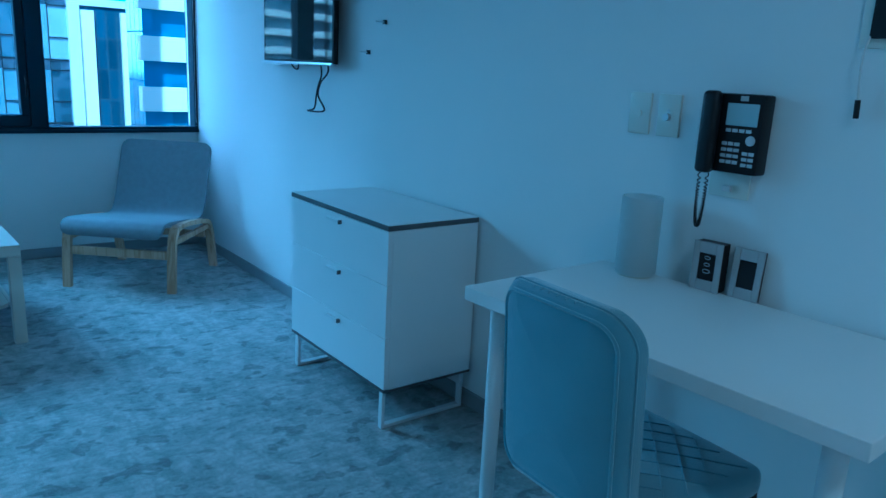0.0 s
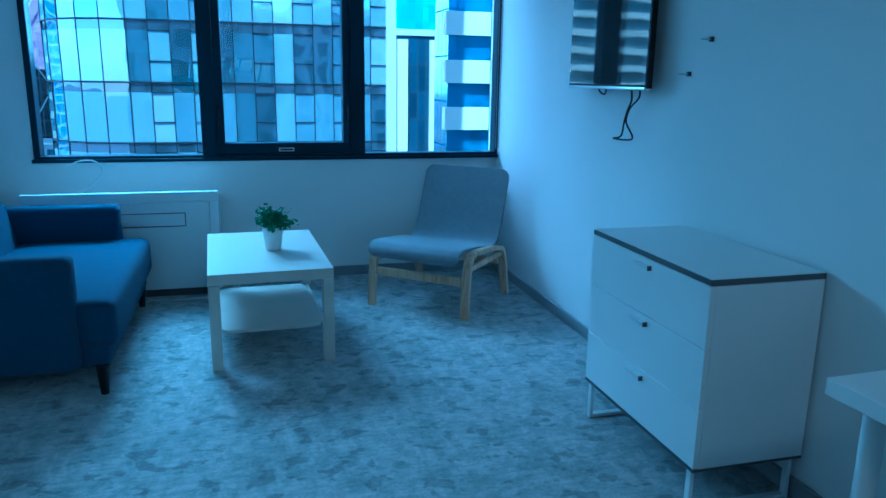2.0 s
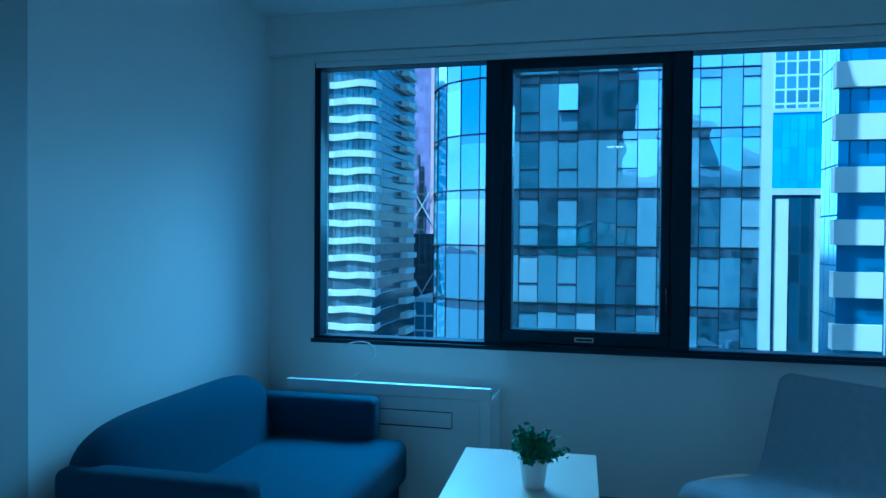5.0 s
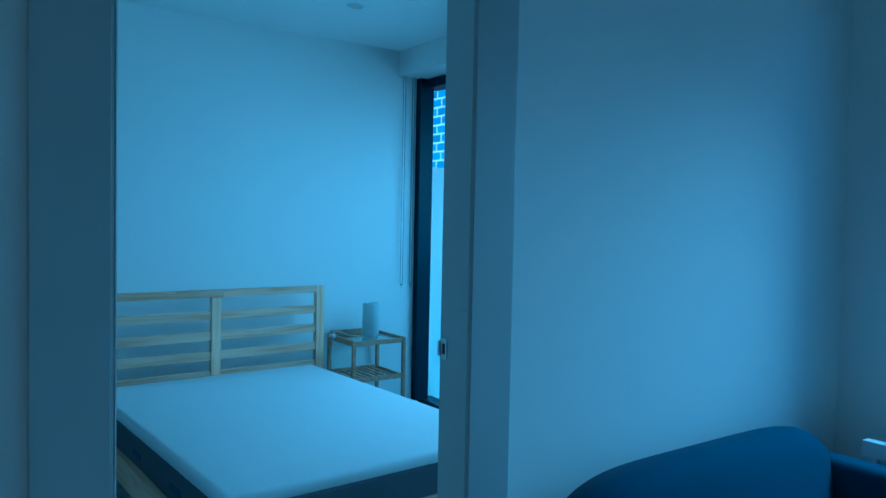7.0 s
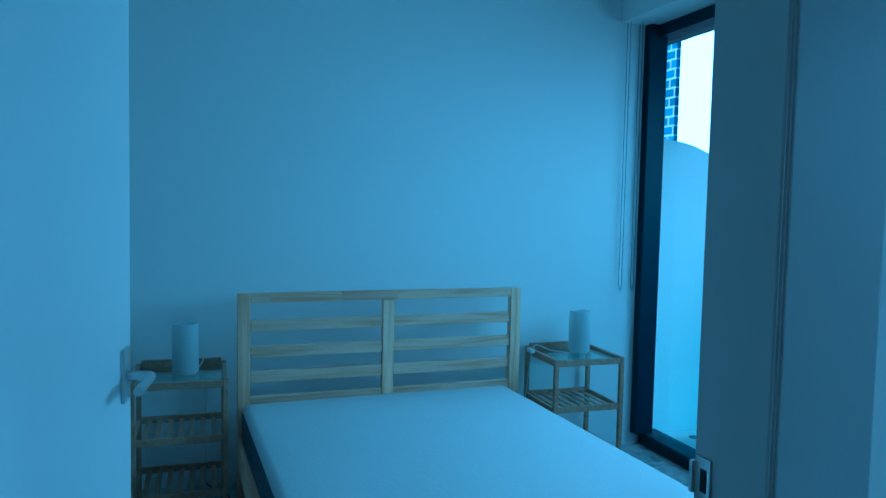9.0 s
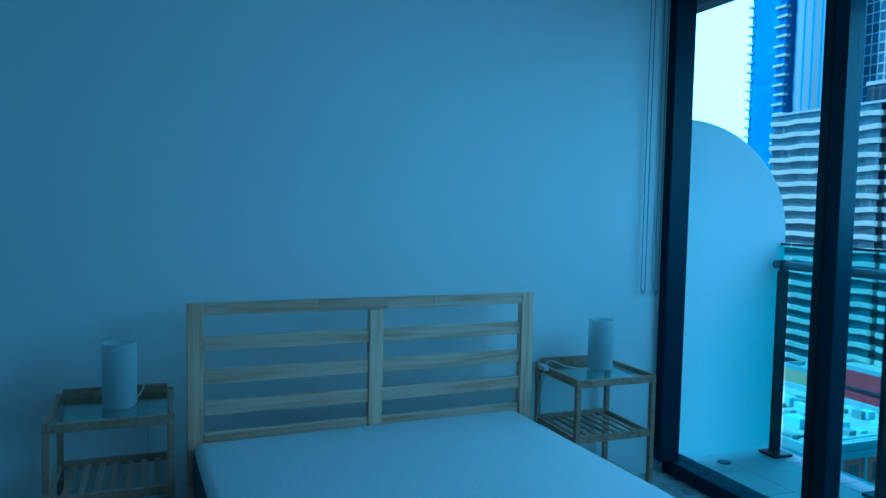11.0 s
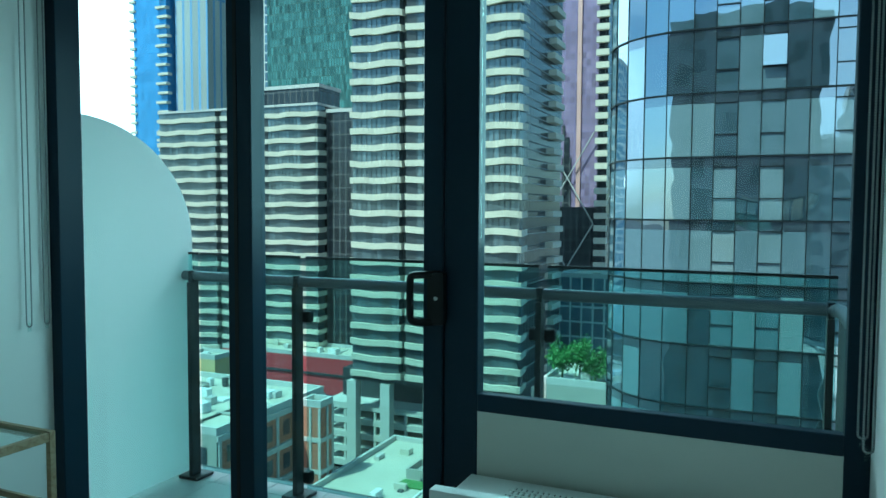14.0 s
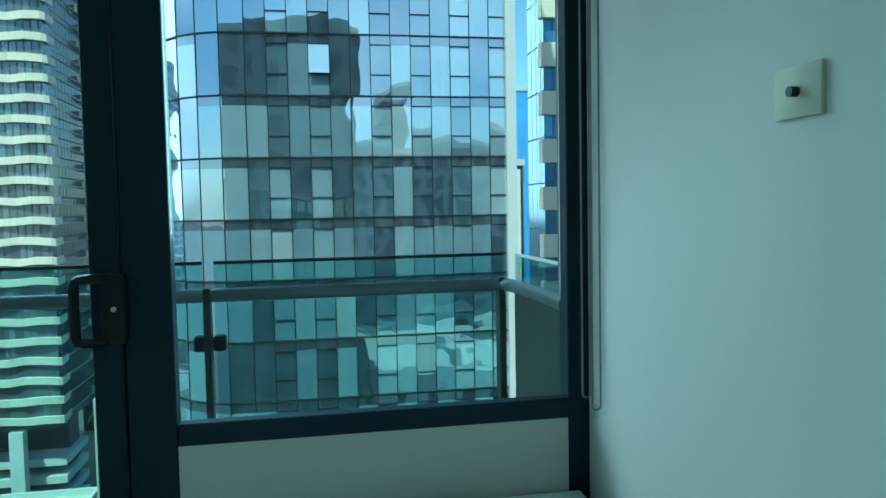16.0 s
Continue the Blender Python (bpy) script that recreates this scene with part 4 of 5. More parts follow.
part("lead", tube(smoothcurve([(0.02, 0.09, -0.215), (0.03, 0.08, -0.235), (0.03, 0.04, -0.24), (0.025, 0.02, -0.215)], 5), 0.004), BLACKP, tv, "short black lead loop", True)

# ---- bed ----
BED_AT = pose(-2.745, -1.588, 0, 0, 0, 2.0) @ pose(1.885, 0, 0)
bd = thing("bed", BED_AT, "pine bed frame with slatted headboard", "bed")
HX = -1.905
for y in (-0.70, 0.70):
    part("headboard_post", boxes((HX - 0.02, HX + 0.02, *sorted((y, y - math.copysign(0.055, y))), 0, 0.945), bev=0.003), PINE_Z, bd)
part("headboard_stile", boxes((HX - 0.018, HX + 0.018, -0.028, 0.028, 0.30, 0.900), bev=0.003), PINE_Z, bd)
for y0, y1, pm in ((-0.644, -0.56, PINE_Y), (-0.5597, -0.23, PINE_M), (-0.2297, 0.04, PINE_D), (0.0403, 0.24, PINE_M), (0.2403, 0.644, PINE_Y)):
    part("headboard_rail", boxes((HX - 0.018, HX + 0.018, y0, y1, 0.902, 0.945), bev=0.0015, seg=1), pm, bd, "finger-jointed top rail board")
for z in (0.30, 0.42, 0.535, 0.65, 0.77):
    for y0, y1 in ((-0.643, -0.029), (0.029, 0.643)):
        part("headboard_slat", boxes((HX - 0.012, HX + 0.012, y0, y1, z, z + 0.052), bev=0.003), PINE_Y, bd)
for y in (-0.70, 0.70):
    part("side_rail", boxes((HX + 0.021, -0.03, *sorted((y, y - math.copysign(0.03, y))), 0.17, 0.29), bev=0.003), PINE_X, bd)
part("foot_rail", boxes((-0.029, 0.0, -0.70, 0.70, 0.17, 0.29), bev=0.003), PINE_Y, bd)
for y in (-0.665, 0.665):
    part("foot_leg", boxes((-0.09, -0.035, y - 0.03, y + 0.03, 0, 0.2), bev=0.003), PINE_Z, bd)
sl = part("bed_slat", boxes((-0.03, 0.03, -0.665, 0.665, 0.25, 0.268)), PINE_Y, bd)
sl.matrix_basis = pose(-0.15, 0, 0)
for k in range(1, 14):
    again(sl, bd, pose(-0.15 - k * 0.129, 0, 0))
mt = thing("mattress", BED_AT @ pose(0, -0.005, 0.2685, 0, 0, 0.8), "white mattress with dark grey side band, bare", "mattress")
mb = soft_box(-1.870, -0.015, -0.648, 0.648, 0.125, 0.185, 0.028, 0.028, 10)
part("top", mb, MATT, mt, "white quilted cover", True)
part("side_band", soft_box(-1.875, -0.01, -0.653, 0.653, 0.0, 0.15, 0.02), MATTS, mt, "dark grey fabric side band", True)
for x in (-1.5, -1.0, -0.5):
    for s in (-1, 1):
        part("handle_strap", boxes((x - 0.06, x + 0.06, *sorted((s * 0.653, s * 0.656)), 0.06, 0.085)), SOFAF, mt)


# ---- nightstands ----
def nightstand(m, label):
    n = thing("nightstand", m, label, "nightstand", "bamboo nightstands")
    W, D = 0.17, 0.185
    for x in (-1, 1):
        for y in (-1, 1):
            part("leg", boxes((x * W - 0.011, x * W + 0.011, y * D - 0.011, y * D + 0.011, 0, 0.61 if x < 0 else 0.605), bev=0.003), BAMBOO, n)
    for y in (-1, 1):
        part("top_rail", boxes((-W + 0.0115, W - 0.0115, y * D - 0.009, y * D + 0.009, 0.57, 0.605), bev=0.002), BAMBOO, n)
    part("top_rail", boxes((W - 0.009, W + 0.009, -D + 0.0115, D - 0.0115, 0.57, 0.60), bev=0.002), BAMBOO, n)
    part("top_rail", boxes((-W - 0.009, -W + 0.009, -D + 0.0115, D - 0.0115, 0.57, 0.625), bev=0.002), BAMBOO, n)
    g = part("glass_top", boxes((-W + 0.0105, W - 0.0105, -D + 0.0095, D - 0.0095, 0.59, 0.595)), CLEARG, n, "clear glass top")
    for z in (0.10, 0.335):
        for y in (-1, 1):
            part("shelf_rail", boxes((-W + 0.0115, W - 0.0115, y * D - 0.007, y * D + 0.007, z, z + 0.022), bev=0.002), BAMBOO, n)
        for x in (-1, 1):
            part("shelf_rail", boxes((x * W - 0.007, x * W + 0.007, -D + 0.0115, D - 0.0115, z, z + 0.03), bev=0.002), BAMBOO, n)
        for k in range(7):
            y = -D + 0.045 + k * (2 * D - 0.09) / 6
            part("shelf_slat", boxes((-W + 0.0075, W - 0.0075, y - 0.011, y + 0.011, z + 0.006, z + 0.014), bev=0.002, seg=1), BAMBOO, n)
    return n


nightstand(pose(-2.755, -0.585, 0), "bamboo nightstand with glass top and slatted shelves by the glass door")
nightstand(pose(-2.730, -2.527, 0), "bamboo nightstand with glass top and slatted shelves by the doorway side")
glass_lamp(pose(-2.78, -0.54, 0.5955), "frosted white glass table lamp on the nightstand by the window")
glass_lamp(pose(-2.735, -2.508, 0.5955), "frosted white glass table lamp on the nightstand by the door side")
lcs = thing("inline_switch_cable", Matrix.Identity(4), "white lamp cord with an inline switch hanging off the nightstand", "cable")
part("wire", tube(smoothcurve([(-2.75, -0.60, 0.60), (-2.79, -0.70, 0.61), (-2.82, -0.765, 0.635), (-2.83, -0.79, 0.60), (-2.87, -0.79, 0.45), (-2.93, -0.78, 0.25), (-2.95, -0.76, 0.02)], 5), 0.003), CABLE, lcs)
part("switch", boxes((-2.86, -2.80, -0.81, -0.785, 0.595, 0.615), bev=0.004), CABLE, lcs, smooth=True)

lc2 = thing("inline_switch_cable", Matrix.Identity(4), "white lamp cord with a switch hanging behind the nightstand", "cable")
part("wire", tube(smoothcurve([(-2.78, -2.46, 0.60), (-2.86, -2.44, 0.612), (-2.915, -2.43, 0.63), (-2.94, -2.425, 0.58), (-2.945, -2.42, 0.45), (-2.95, -2.42, 0.25), (-2.95, -2.42, 0.02)], 5), 0.003), CABLE, lc2, smooth=True)
part("switch", boxes((-2.953, -2.933, -2.436, -2.410, 0.475, 0.515), bev=0.004), CABLE, lc2, smooth=True)
fc2 = thing("floor_cable", Matrix.Identity(4), "dark cable lying on the carpet beside the bed head", "cable")
part("wire", tube(smoothcurve([(-2.95, -2.42, 0.006), (-2.80, -2.33, 0.006), (-2.66, -2.30, 0.006), (-2.58, -2.20, 0.006), (-2.66, -2.08, 0.006)], 6), 0.004), BLACKP, fc2, smooth=True)

# ---- wall fittings, bedroom ----
a = wall_plate(-0.1, -0.878, 1.480, -1, 0.108, 0.078, "cream wall plate with a dark aerial socket", "wall plate", PLASTC)
part("aerial_socket", rod((-0.009, 0.0, 0), (-0.022, 0.0, 0), 0.008), POSTM, a, smooth=True)
a = wall_plate(-0.1, -1.133, 1.483, -1, 0.12, 0.085, "white power socket plate", "power socket")
for y in (-0.028, 0.028):
    s_ = part("socket_face", rod((-0.009, y, -0.008), (-0.0105, y, -0.008), 0.02, None, 24), PLASTW, a)
    for dy, dz, tilt in ((-0.007, -0.002, 30), (0.007, -0.002, -30), (0.0, -0.017, 0)):
        sl_ = part("slot", boxes((-0.001, 0.001, -0.0012, 0.0012, -0.005, 0.005)), BLACKP, s_)
        sl_.matrix_basis = pose(-0.0108, y + dy, dz, tilt)
    part("rocker", boxes((-0.013, -0.009, y - 0.006, y + 0.006, 0.018, 0.034), bev=0.002), PLASTW, a)


def downlight(x, y):
    d = thing("downlight", pose(x, y, CEILZ), "white round recessed downlight, off", "ceiling light")
    part("ring", lathe([(0.036, -0.001), (0.036, -0.006), (0.048, -0.004), (0.049, -0.0005)], 28), WHITEM, d, smooth=True)
    part("lens", lathe([(0.0, -0.003), (0.0355, -0.003), (0.0355, -0.001), (0.0, -0.001)], 24), PLASTW, d)


downlight(-2.2, -1.0)
kl = thing("ceiling_light", pose(1.9, -5.75, CEILZ), "round warm ceiling light, switched on, at the kitchen end", "ceiling light")
part("rim", lathe([(0.150, -0.001), (0.150, -0.03), (0.165, -0.026), (0.168, -0.0005)], 32), WHITEM, kl, smooth=True)
part("diffuser", lathe([(0.0, -0.028), (0.149, -0.026), (0.149, -0.004), (0.0, -0.004)], 32), LAMPG, kl, "opal diffuser", True)
downlight(-0.9, -1.0)

# ---- balcony ----
RY, RZ = 0.73, 1.03
XS = -3.05
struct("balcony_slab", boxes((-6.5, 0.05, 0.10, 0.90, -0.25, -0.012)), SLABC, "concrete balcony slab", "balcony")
fl = struct("balcony_floor", boxes((-4.5, 0.0, 0.10, 0.86, -0.011, -0.006)), GROUT, "square tiled balcony floor", "balcony floor")
t0 = None
for i in range(15):
    for j in range(3):
        x, y = -4.35 + i * 0.30, 0.10 + j * 0.30
        y1 = min(y + 0.298, 0.86)
        if t0 is None or j == 2:
            o = part("tile", boxes((0.001, 0.298, 0.001, y1 - y, -0.0055, 0.0), bev=0.0015, seg=1), TILE, fl)
            o.matrix_basis = pose(x, y, 0)
            t0 = t0 or o
        else:
            again(t0, fl, pose(x, y, 0))
dn = thing("floor_drain", pose(-2.975, 0.37, 0.0), "small round steel floor drain in the tiles", "drain")
part("grate", lathe([(0.0, 0.003), (0.03, 0.003), (0.036, 0.001), (0.036, 0.0)], 20), POSTM, dn)
ba = thing("balustrade", Matrix.Identity(4), "glass balcony balustrade with grey round handrail and dark posts", "balustrade")
part("handrail", tube([(-4.4, RY, RZ), (-2.0, RY, RZ), (-0.165, RY, RZ), (-0.135, RY - 0.012, RZ), (-0.118, RY - 0.04, RZ), (-0.110, 0.62, RZ), (-0.109, 0.50, RZ), (-0.109, 0.12, RZ)], 0.024, 16), RAILM, ba, "grey round handrail", True)
for x in (-2.985, -2.355, -1.18, -0.142):
    po = part("post", boxes((x - 0.012, x + 0.012, RY - 0.038, RY + 0.022, 0.0, RZ - 0.03), bev=0.003), POSTM, ba)
    part("base_plate", boxes((x - 0.06, x + 0.06, RY - 0.06, RY + 0.06, 0.0005, 0.016), bev=0.003), POSTM, po)
    part("saddle", boxes((x - 0.012, x + 0.012, RY - 0.028, RY + 0.028, RZ - 0.03, RZ + 0.027), bev=0.004), POSTM, po)
    for z in (0.09, 0.86):
        for s in (() if x < -2.9 or x > -1 else (1,) if x < -2 else (-1, 1)):
            part("glass_clamp", soft_box(*sorted((x + s * 0.012, x + s * 0.055)), RY + 0.008, RY + 0.052, z - 0.028, z + 0.028, 0.012), BLACKP, po, "black rounded glass clamp", True)
for x0, x1 in ((-4.4, -2.99), (-2.97, -2.37), (-2.33, -1.20), (-1.16, -0.12)):
    p = part("glass_panel", boxes((x0, x1, RY + 0.028, RY + 0.040, 0.03, 1.134)), BALGLASS, ba, "green-tinted glass panel")
    p.visible_shadow = False
    part("top_edge", boxes((x0, x1, RY + 0.026, RY + 0.042, 1.134, 1.146)), POSTM, ba)
part("end_panel", boxes((-0.128, -0.092, 0.11, 0.60, 0.02, RZ - 0.002), bev=0.012), POSTM, ba, "grey metal end panel")
part("top_edge", boxes((-0.088, -0.074, 0.11, 0.72, 1.1345, 1.143)), WHITEM, ba, "pale ground glass edge")
p = part("glass_panel", boxes((-0.086, -0.076, 0.11, 0.72, 0.03, 1.134)), BALGLASS, ba, "green-tinted glass panel")
p.visible_shadow = False

# privacy screen with a rounded corner
sc = bmesh.new()
outline = [(0.11, 0.02), (0.785, 0.02), (0.785, 1.20)] + [(0.11 + 0.675 * math.cos(a), 1.20 + 0.57 * math.sin(a)) for a in [math.pi / 2 * k / 16 for k in range(1, 17)]]
va = [sc.verts.new((XS - 0.006, y, z)) for y, z in outline]
vb = [sc.verts.new((XS + 0.006, y, z)) for y, z in outline]
sc.faces.new(va)
sc.faces.new(vb[::-1])
for i in range(len(va)):
    j = (i + 1) % len(va)
    sc.faces.new((va[i], va[j], vb[j], vb[i]))
tagged(part("privacy_screen", sc, FROST), "frosted glass balcony screen with a rounded top corner", "screen")


# ---- the city outside ----
def facade_panel_material():
    """Mirror-like curtain wall pane, some with pale curtains drawn behind."""
    m = bpy.data.materials.new("tower_pane")
    m.use_nodes = True
    nt = m.node_tree
    nt.nodes.remove(nt.nodes["Principled BSDF"])
    out = nt.nodes["Material Output"]
    inf, ramp = nt.nodes.new("ShaderNodeObjectInfo"), nt.nodes.new("ShaderNodeValToRGB")
    cr = ramp.color_ramp
    cr.interpolation = "CONSTANT"
    cr.elements[0].position, cr.elements[0].color = 0.0, (0.04, 0.065, 0.08, 1)
    cr.elements[1].position, cr.elements[1].color = 0.22, (0.09, 0.14, 0.17, 1)
    for pos, col in ((0.40, (0.30, 0.39, 0.42, 1)), (0.66, (0.21, 0.29, 0.33, 1)), (0.90, (0.42, 0.50, 0.51, 1))):
        e = cr.elements.new(pos)
        e.color = col
    nt.links.new(inf.outputs["Random"], ramp.inputs["Fac"])
    df, gl, mix = nt.nodes.new("ShaderNodeBsdfDiffuse"), nt.nodes.new("ShaderNodeBsdfGlossy"), nt.nodes.new("ShaderNodeMixShader")
    gl.inputs["Roughness"].default_value = 0.0
    gl.inputs["Color"].default_value = (0.58, 0.62, 0.76, 1)
    mix.inputs[0].default_value = 0.52
    # every pane is a little warped in its own way, so that what it mirrors wavers
    n, geo = nt.nodes.new("ShaderNodeTexNoise"), nt.nodes.new("ShaderNodeNewGeometry")
    sub, bend, unit = (nt.nodes.new("ShaderNodeVectorMath") for _ in range(3))
    sub.operation, sub.inputs[1].default_value = "SUBTRACT", (0.5, 0.5, 0.5)
    bend.operation, bend.inputs[1].default_value = "MULTIPLY_ADD", (0.036, 0.036, 0.036)
    unit.operation = "NORMALIZE"
    n.noise_dimensions = "4D"
    n.inputs["Scale"].default_value, n.inputs["Detail"].default_value = 0.7, 1.0
    wv = nt.nodes.new("ShaderNodeMath")
    wv.operation, wv.inputs[1].default_value = "MULTIPLY", 40
    nt.links.new(inf.outputs["Random"], wv.inputs[0])
    nt.links.new(wv.outputs[0], n.inputs["W"])
    co = nt.nodes.new("ShaderNodeTexCoord")
    nt.links.new(co.outputs["Object"], n.inputs["Vector"])
    nt.links.new(n.outputs["Color"], sub.inputs[0])
    nt.links.new(sub.outputs[0], bend.inputs[0])
    nt.links.new(geo.outputs["Normal"], bend.inputs[2])
    nt.links.new(bend.outputs[0], unit.inputs[0])
    nt.links.new(unit.outputs[0], gl.inputs["Normal"])
    # dark slab strip above each curtain
    sep, gt_, dk_ = nt.nodes.new("ShaderNodeSeparateXYZ"), nt.nodes.new("ShaderNodeMath"), nt.nodes.new("ShaderNodeMix")
    gt_.operation, gt_.inputs[1].default_value = "GREATER_THAN", 2.20
    dk_.data_type = "RGBA"
    dk_.inputs["B"].default_value = (0.05, 0.066, 0.078, 1)
    nt.links.new(co.outputs["Object"], sep.inputs[0])
    nt.links.new(sep.outputs["Z"], gt_.inputs[0])
    nt.links.new(gt_.outputs[0], dk_.inputs["Factor"])
    nt.links.new(ramp.outputs["Color"], dk_.inputs["A"])
    nt.links.new(dk_.outputs["Result"], df.inputs["Color"])
    nt.links.new(df.outputs[0], mix.inputs[1])
    nt.links.new(gl.outputs[0], mix.inputs[2])
    nt.links.new(mix.outputs[0], out.inputs["Surface"])
    return m


TPANE = facade_panel_material()
# pink of warm reflected light, put into a strip's colour
SALMON = mat("salmon_panel", (0.62, 0.38, 0.34), 0.5, var=0.3, scale=0.25)
F_BAND = facade_material("banded_tower_glass", (0.20, 0.24, 0.265), (0.05, 0.055, 0.06), 1.0, 2.9, 0.15, 0.45, 0.10)
MULL = mat("tower_mullion", (0.012, 0.015, 0.018), 0.5, spec=0.2)
F_BLUE = facade_material("blue_tower_glass", (0.18, 0.42, 0.80), (0.10, 0.24, 0.50), 1.5, 3.2, 0.2, 0.3, 0.10, var=0.3)
F_GREEN = facade_material("green_tower_glass", (0.17, 0.30, 0.26), (0.05, 0.10, 0.09), 1.0, 2.6, 0.12, 0.5, 0.14, 0.5, 0.7)
F_GRID = facade_material("grid_tower", (0.22, 0.30, 0.38), (0.58, 0.58, 0.56), 2.4, 3.2, 0.2, 0.4, 0.22)
F_SILVER = facade_material("silver_tower", (0.62, 0.64, 0.58), (0.20, 0.34, 0.56), 3.4, 40.0, 0.3, 0.3, 0.5)
F_PURPLE = facade_material("purple_tower_glass", (0.47, 0.35, 0.53), (0.22, 0.17, 0.32), 1.3, 1.75, 0.2, 0.35, 0.09, var=0.45)
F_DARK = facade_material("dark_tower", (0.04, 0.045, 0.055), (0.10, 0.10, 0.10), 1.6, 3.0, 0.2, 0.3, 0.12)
F_BRICKY = facade_material("panel_tower", (0.16, 0.28, 0.42), (0.66, 0.66, 0.64), 5.2, 3.05, 0.3, 0.2, 0.32, 0.5)
F_OWN = facade_material("own_facade", (0.035, 0.04, 0.045), (0.13, 0.13, 0.135), 2.2, 2.9, 0.5, 0.0, 0.55, var=0.6)
F_OFFICE = facade_material("office_glass", (0.08, 0.12, 0.17), (0.03, 0.04, 0.05), 1.1, 3.4, 0.12, 0.5, 0.06)
F_EAST = facade_material("east_office_glass", (0.10, 0.22, 0.38), (0.05, 0.10, 0.18), 1.1, 3.4, 0.12, 0.4, 0.06)
F_SOUTH = facade_material("south_block_wall", (0.07, 0.085, 0.10), (0.20, 0.20, 0.20), 2.6, 3.2, 0.6, 0.0, 0.5)
F_LOW = facade_material("low_wall_windows", (0.07, 0.08, 0.09), (0.52, 0.50, 0.46), 3.0, 3.4, 0.3, 0.1, 0.9)
TURF = mat("roof_turf", (0.12, 0.22, 0.06), 0.9, var=0.3, scale=3)
TREEL = mat("tree_leaf", (0.11, 0.22, 0.05), 0.6, var=0.4, scale=4)
TERR = mat("terrace_render", (0.36, 0.35, 0.31), 0.85, var=0.15, scale=1)
GZ = -48.0
struct("ground", boxes((-2000, 2000, -2000, 2500, GZ - 1, GZ)), ASPH, "grey city ground and streets far below", "ground")


def tower(name, x0, x1, y0, y1, z1, material, label, z0=GZ):
    t = thing(name, pose((x0 + x1) / 2, y0, z0), label, "building")
    part("wall", boxes((-(x1 - x0) / 2, (x1 - x0) / 2, 0, y1 - y0, 0, z1 - z0)), material, t)
    part("roof", boxes((-(x1 - x0) / 2 - 0.2, (x1 - x0) / 2 + 0.2, -0.2, y1 - y0 + 0.2, z1 - z0, z1 - z0 + 0.8)), CONC, t)
    return t


def wavy_band(n, step, h, side, seed):
    """One storey's folded balcony band: uneven in depth and height along its length, turned round the far end."""
    r = random.Random(seed)
    bm = bmesh.new()
    pts = []
    for i in range(n + 1):
        pts.append((i * step, -0.35 - 0.55 * ((i * 0.37 + r.random()) % 1.0), 0.13 * math.sin(i * 1.9 + seed) + r.uniform(-0.05, 0.05)))
    e = pts[-1]
    pts.append((e[0] + 0.6, e[1] + 0.3, e[2] - 0.1))
    pts.append((e[0] + 0.5, side, e[2] + 0.1))
    ring = []
    for x, y, dz in pts:
        ring.append([bm.verts.new(q) for q in ((x, y, dz), (x, y - 0.10, dz + h), (x, y + 0.5, dz + h), (x, y + 0.6, dz))])
    for a, b in zip(ring, ring[1:]):
        for k in range(4):
            bm.faces.new((a[k], a[(k + 1) % 4], b[(k + 1) % 4], b[k]))
    bm.faces.new(ring[0][::-1])
    bm.faces.new(ring[-1])
    return bm


def banded_tower(x0, x1, y0, y1, z0, z1, slots_, label, end_void=False, fl=2.9):
    t = thing("banded_tower", pose(x0, y0, z0), label, "building", "towers with wavy white bands")
    w, d, h = x1 - x0, y1 - y0, z1 - z0
    edges = [0.0] + [e for ab in slots_ for e in ab] + [w]
    runs = list(zip(edges[::2], edges[1::2]))
    part("wall", boxes(*[(a, b, 0, 3, 0, h) for a, b in runs], (0, w - 0.6, 3.0, d, 0, h)), F_BAND, t)
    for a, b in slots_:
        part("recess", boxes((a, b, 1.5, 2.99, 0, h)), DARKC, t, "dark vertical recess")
    part("roof", boxes((-0.3, w + 0.3, -0.3, d, h, h + 0.5)), CONC, t)
    for side, (u0, u1) in enumerate(runs):
        n = max(2, round((u1 - u0) / 2.4))
        ms = [part("balcony_band", wavy_band(n, (u1 - u0) / n, 1.06, 2.6 if u1 == w else 1.0, s + 7 * side), CONCB, t) for s in range(3)]
        for k in range(int(h / fl) + 1):
            mm = pose(u0, 0, k * fl)
            if k < 3:
                ms[k].matrix_basis = mm
            else:
                again(ms[(k * 2 + side) % 3], t, mm)
    # solid dark blocks on the wall face, painted shade of the balcony openings
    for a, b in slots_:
        vd = part("balcony_void", boxes((b + 0.1, b + 1.9, -0.06, 0.4, 1.1, 2.75)), DARKC, t, "dark block painted as the shade of a balcony opening")
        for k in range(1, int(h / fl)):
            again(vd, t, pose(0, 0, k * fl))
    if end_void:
        ev = part("balcony_void", boxes((w - 4.2, w - 0.3, -0.06, 0.4, 1.1, 2.75)), DARKC, t, "dark block painted as the shade of a balcony opening")
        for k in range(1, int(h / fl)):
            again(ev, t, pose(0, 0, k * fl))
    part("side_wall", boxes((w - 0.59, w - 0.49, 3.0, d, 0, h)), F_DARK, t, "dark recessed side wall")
    sd = [part("side_balcony", boxes((w - 0.6, w + 1.0, d * 0.62, d * 0.84, 0, 1.1)), CONCB, t)]
    for k in range(1, int(h / fl) + 1):
        again(sd[0], t, pose(0, (k % 2) * 1.2, k * fl))
    sg = part("side_grid", boxes((w - 0.48, w - 0.40, 3.0, d, 0, 0.12)), CONC, t)
    for k in range(1, int(h / fl) + 1):
        again(sg, t, pose(0, 0, k * fl))
    return t


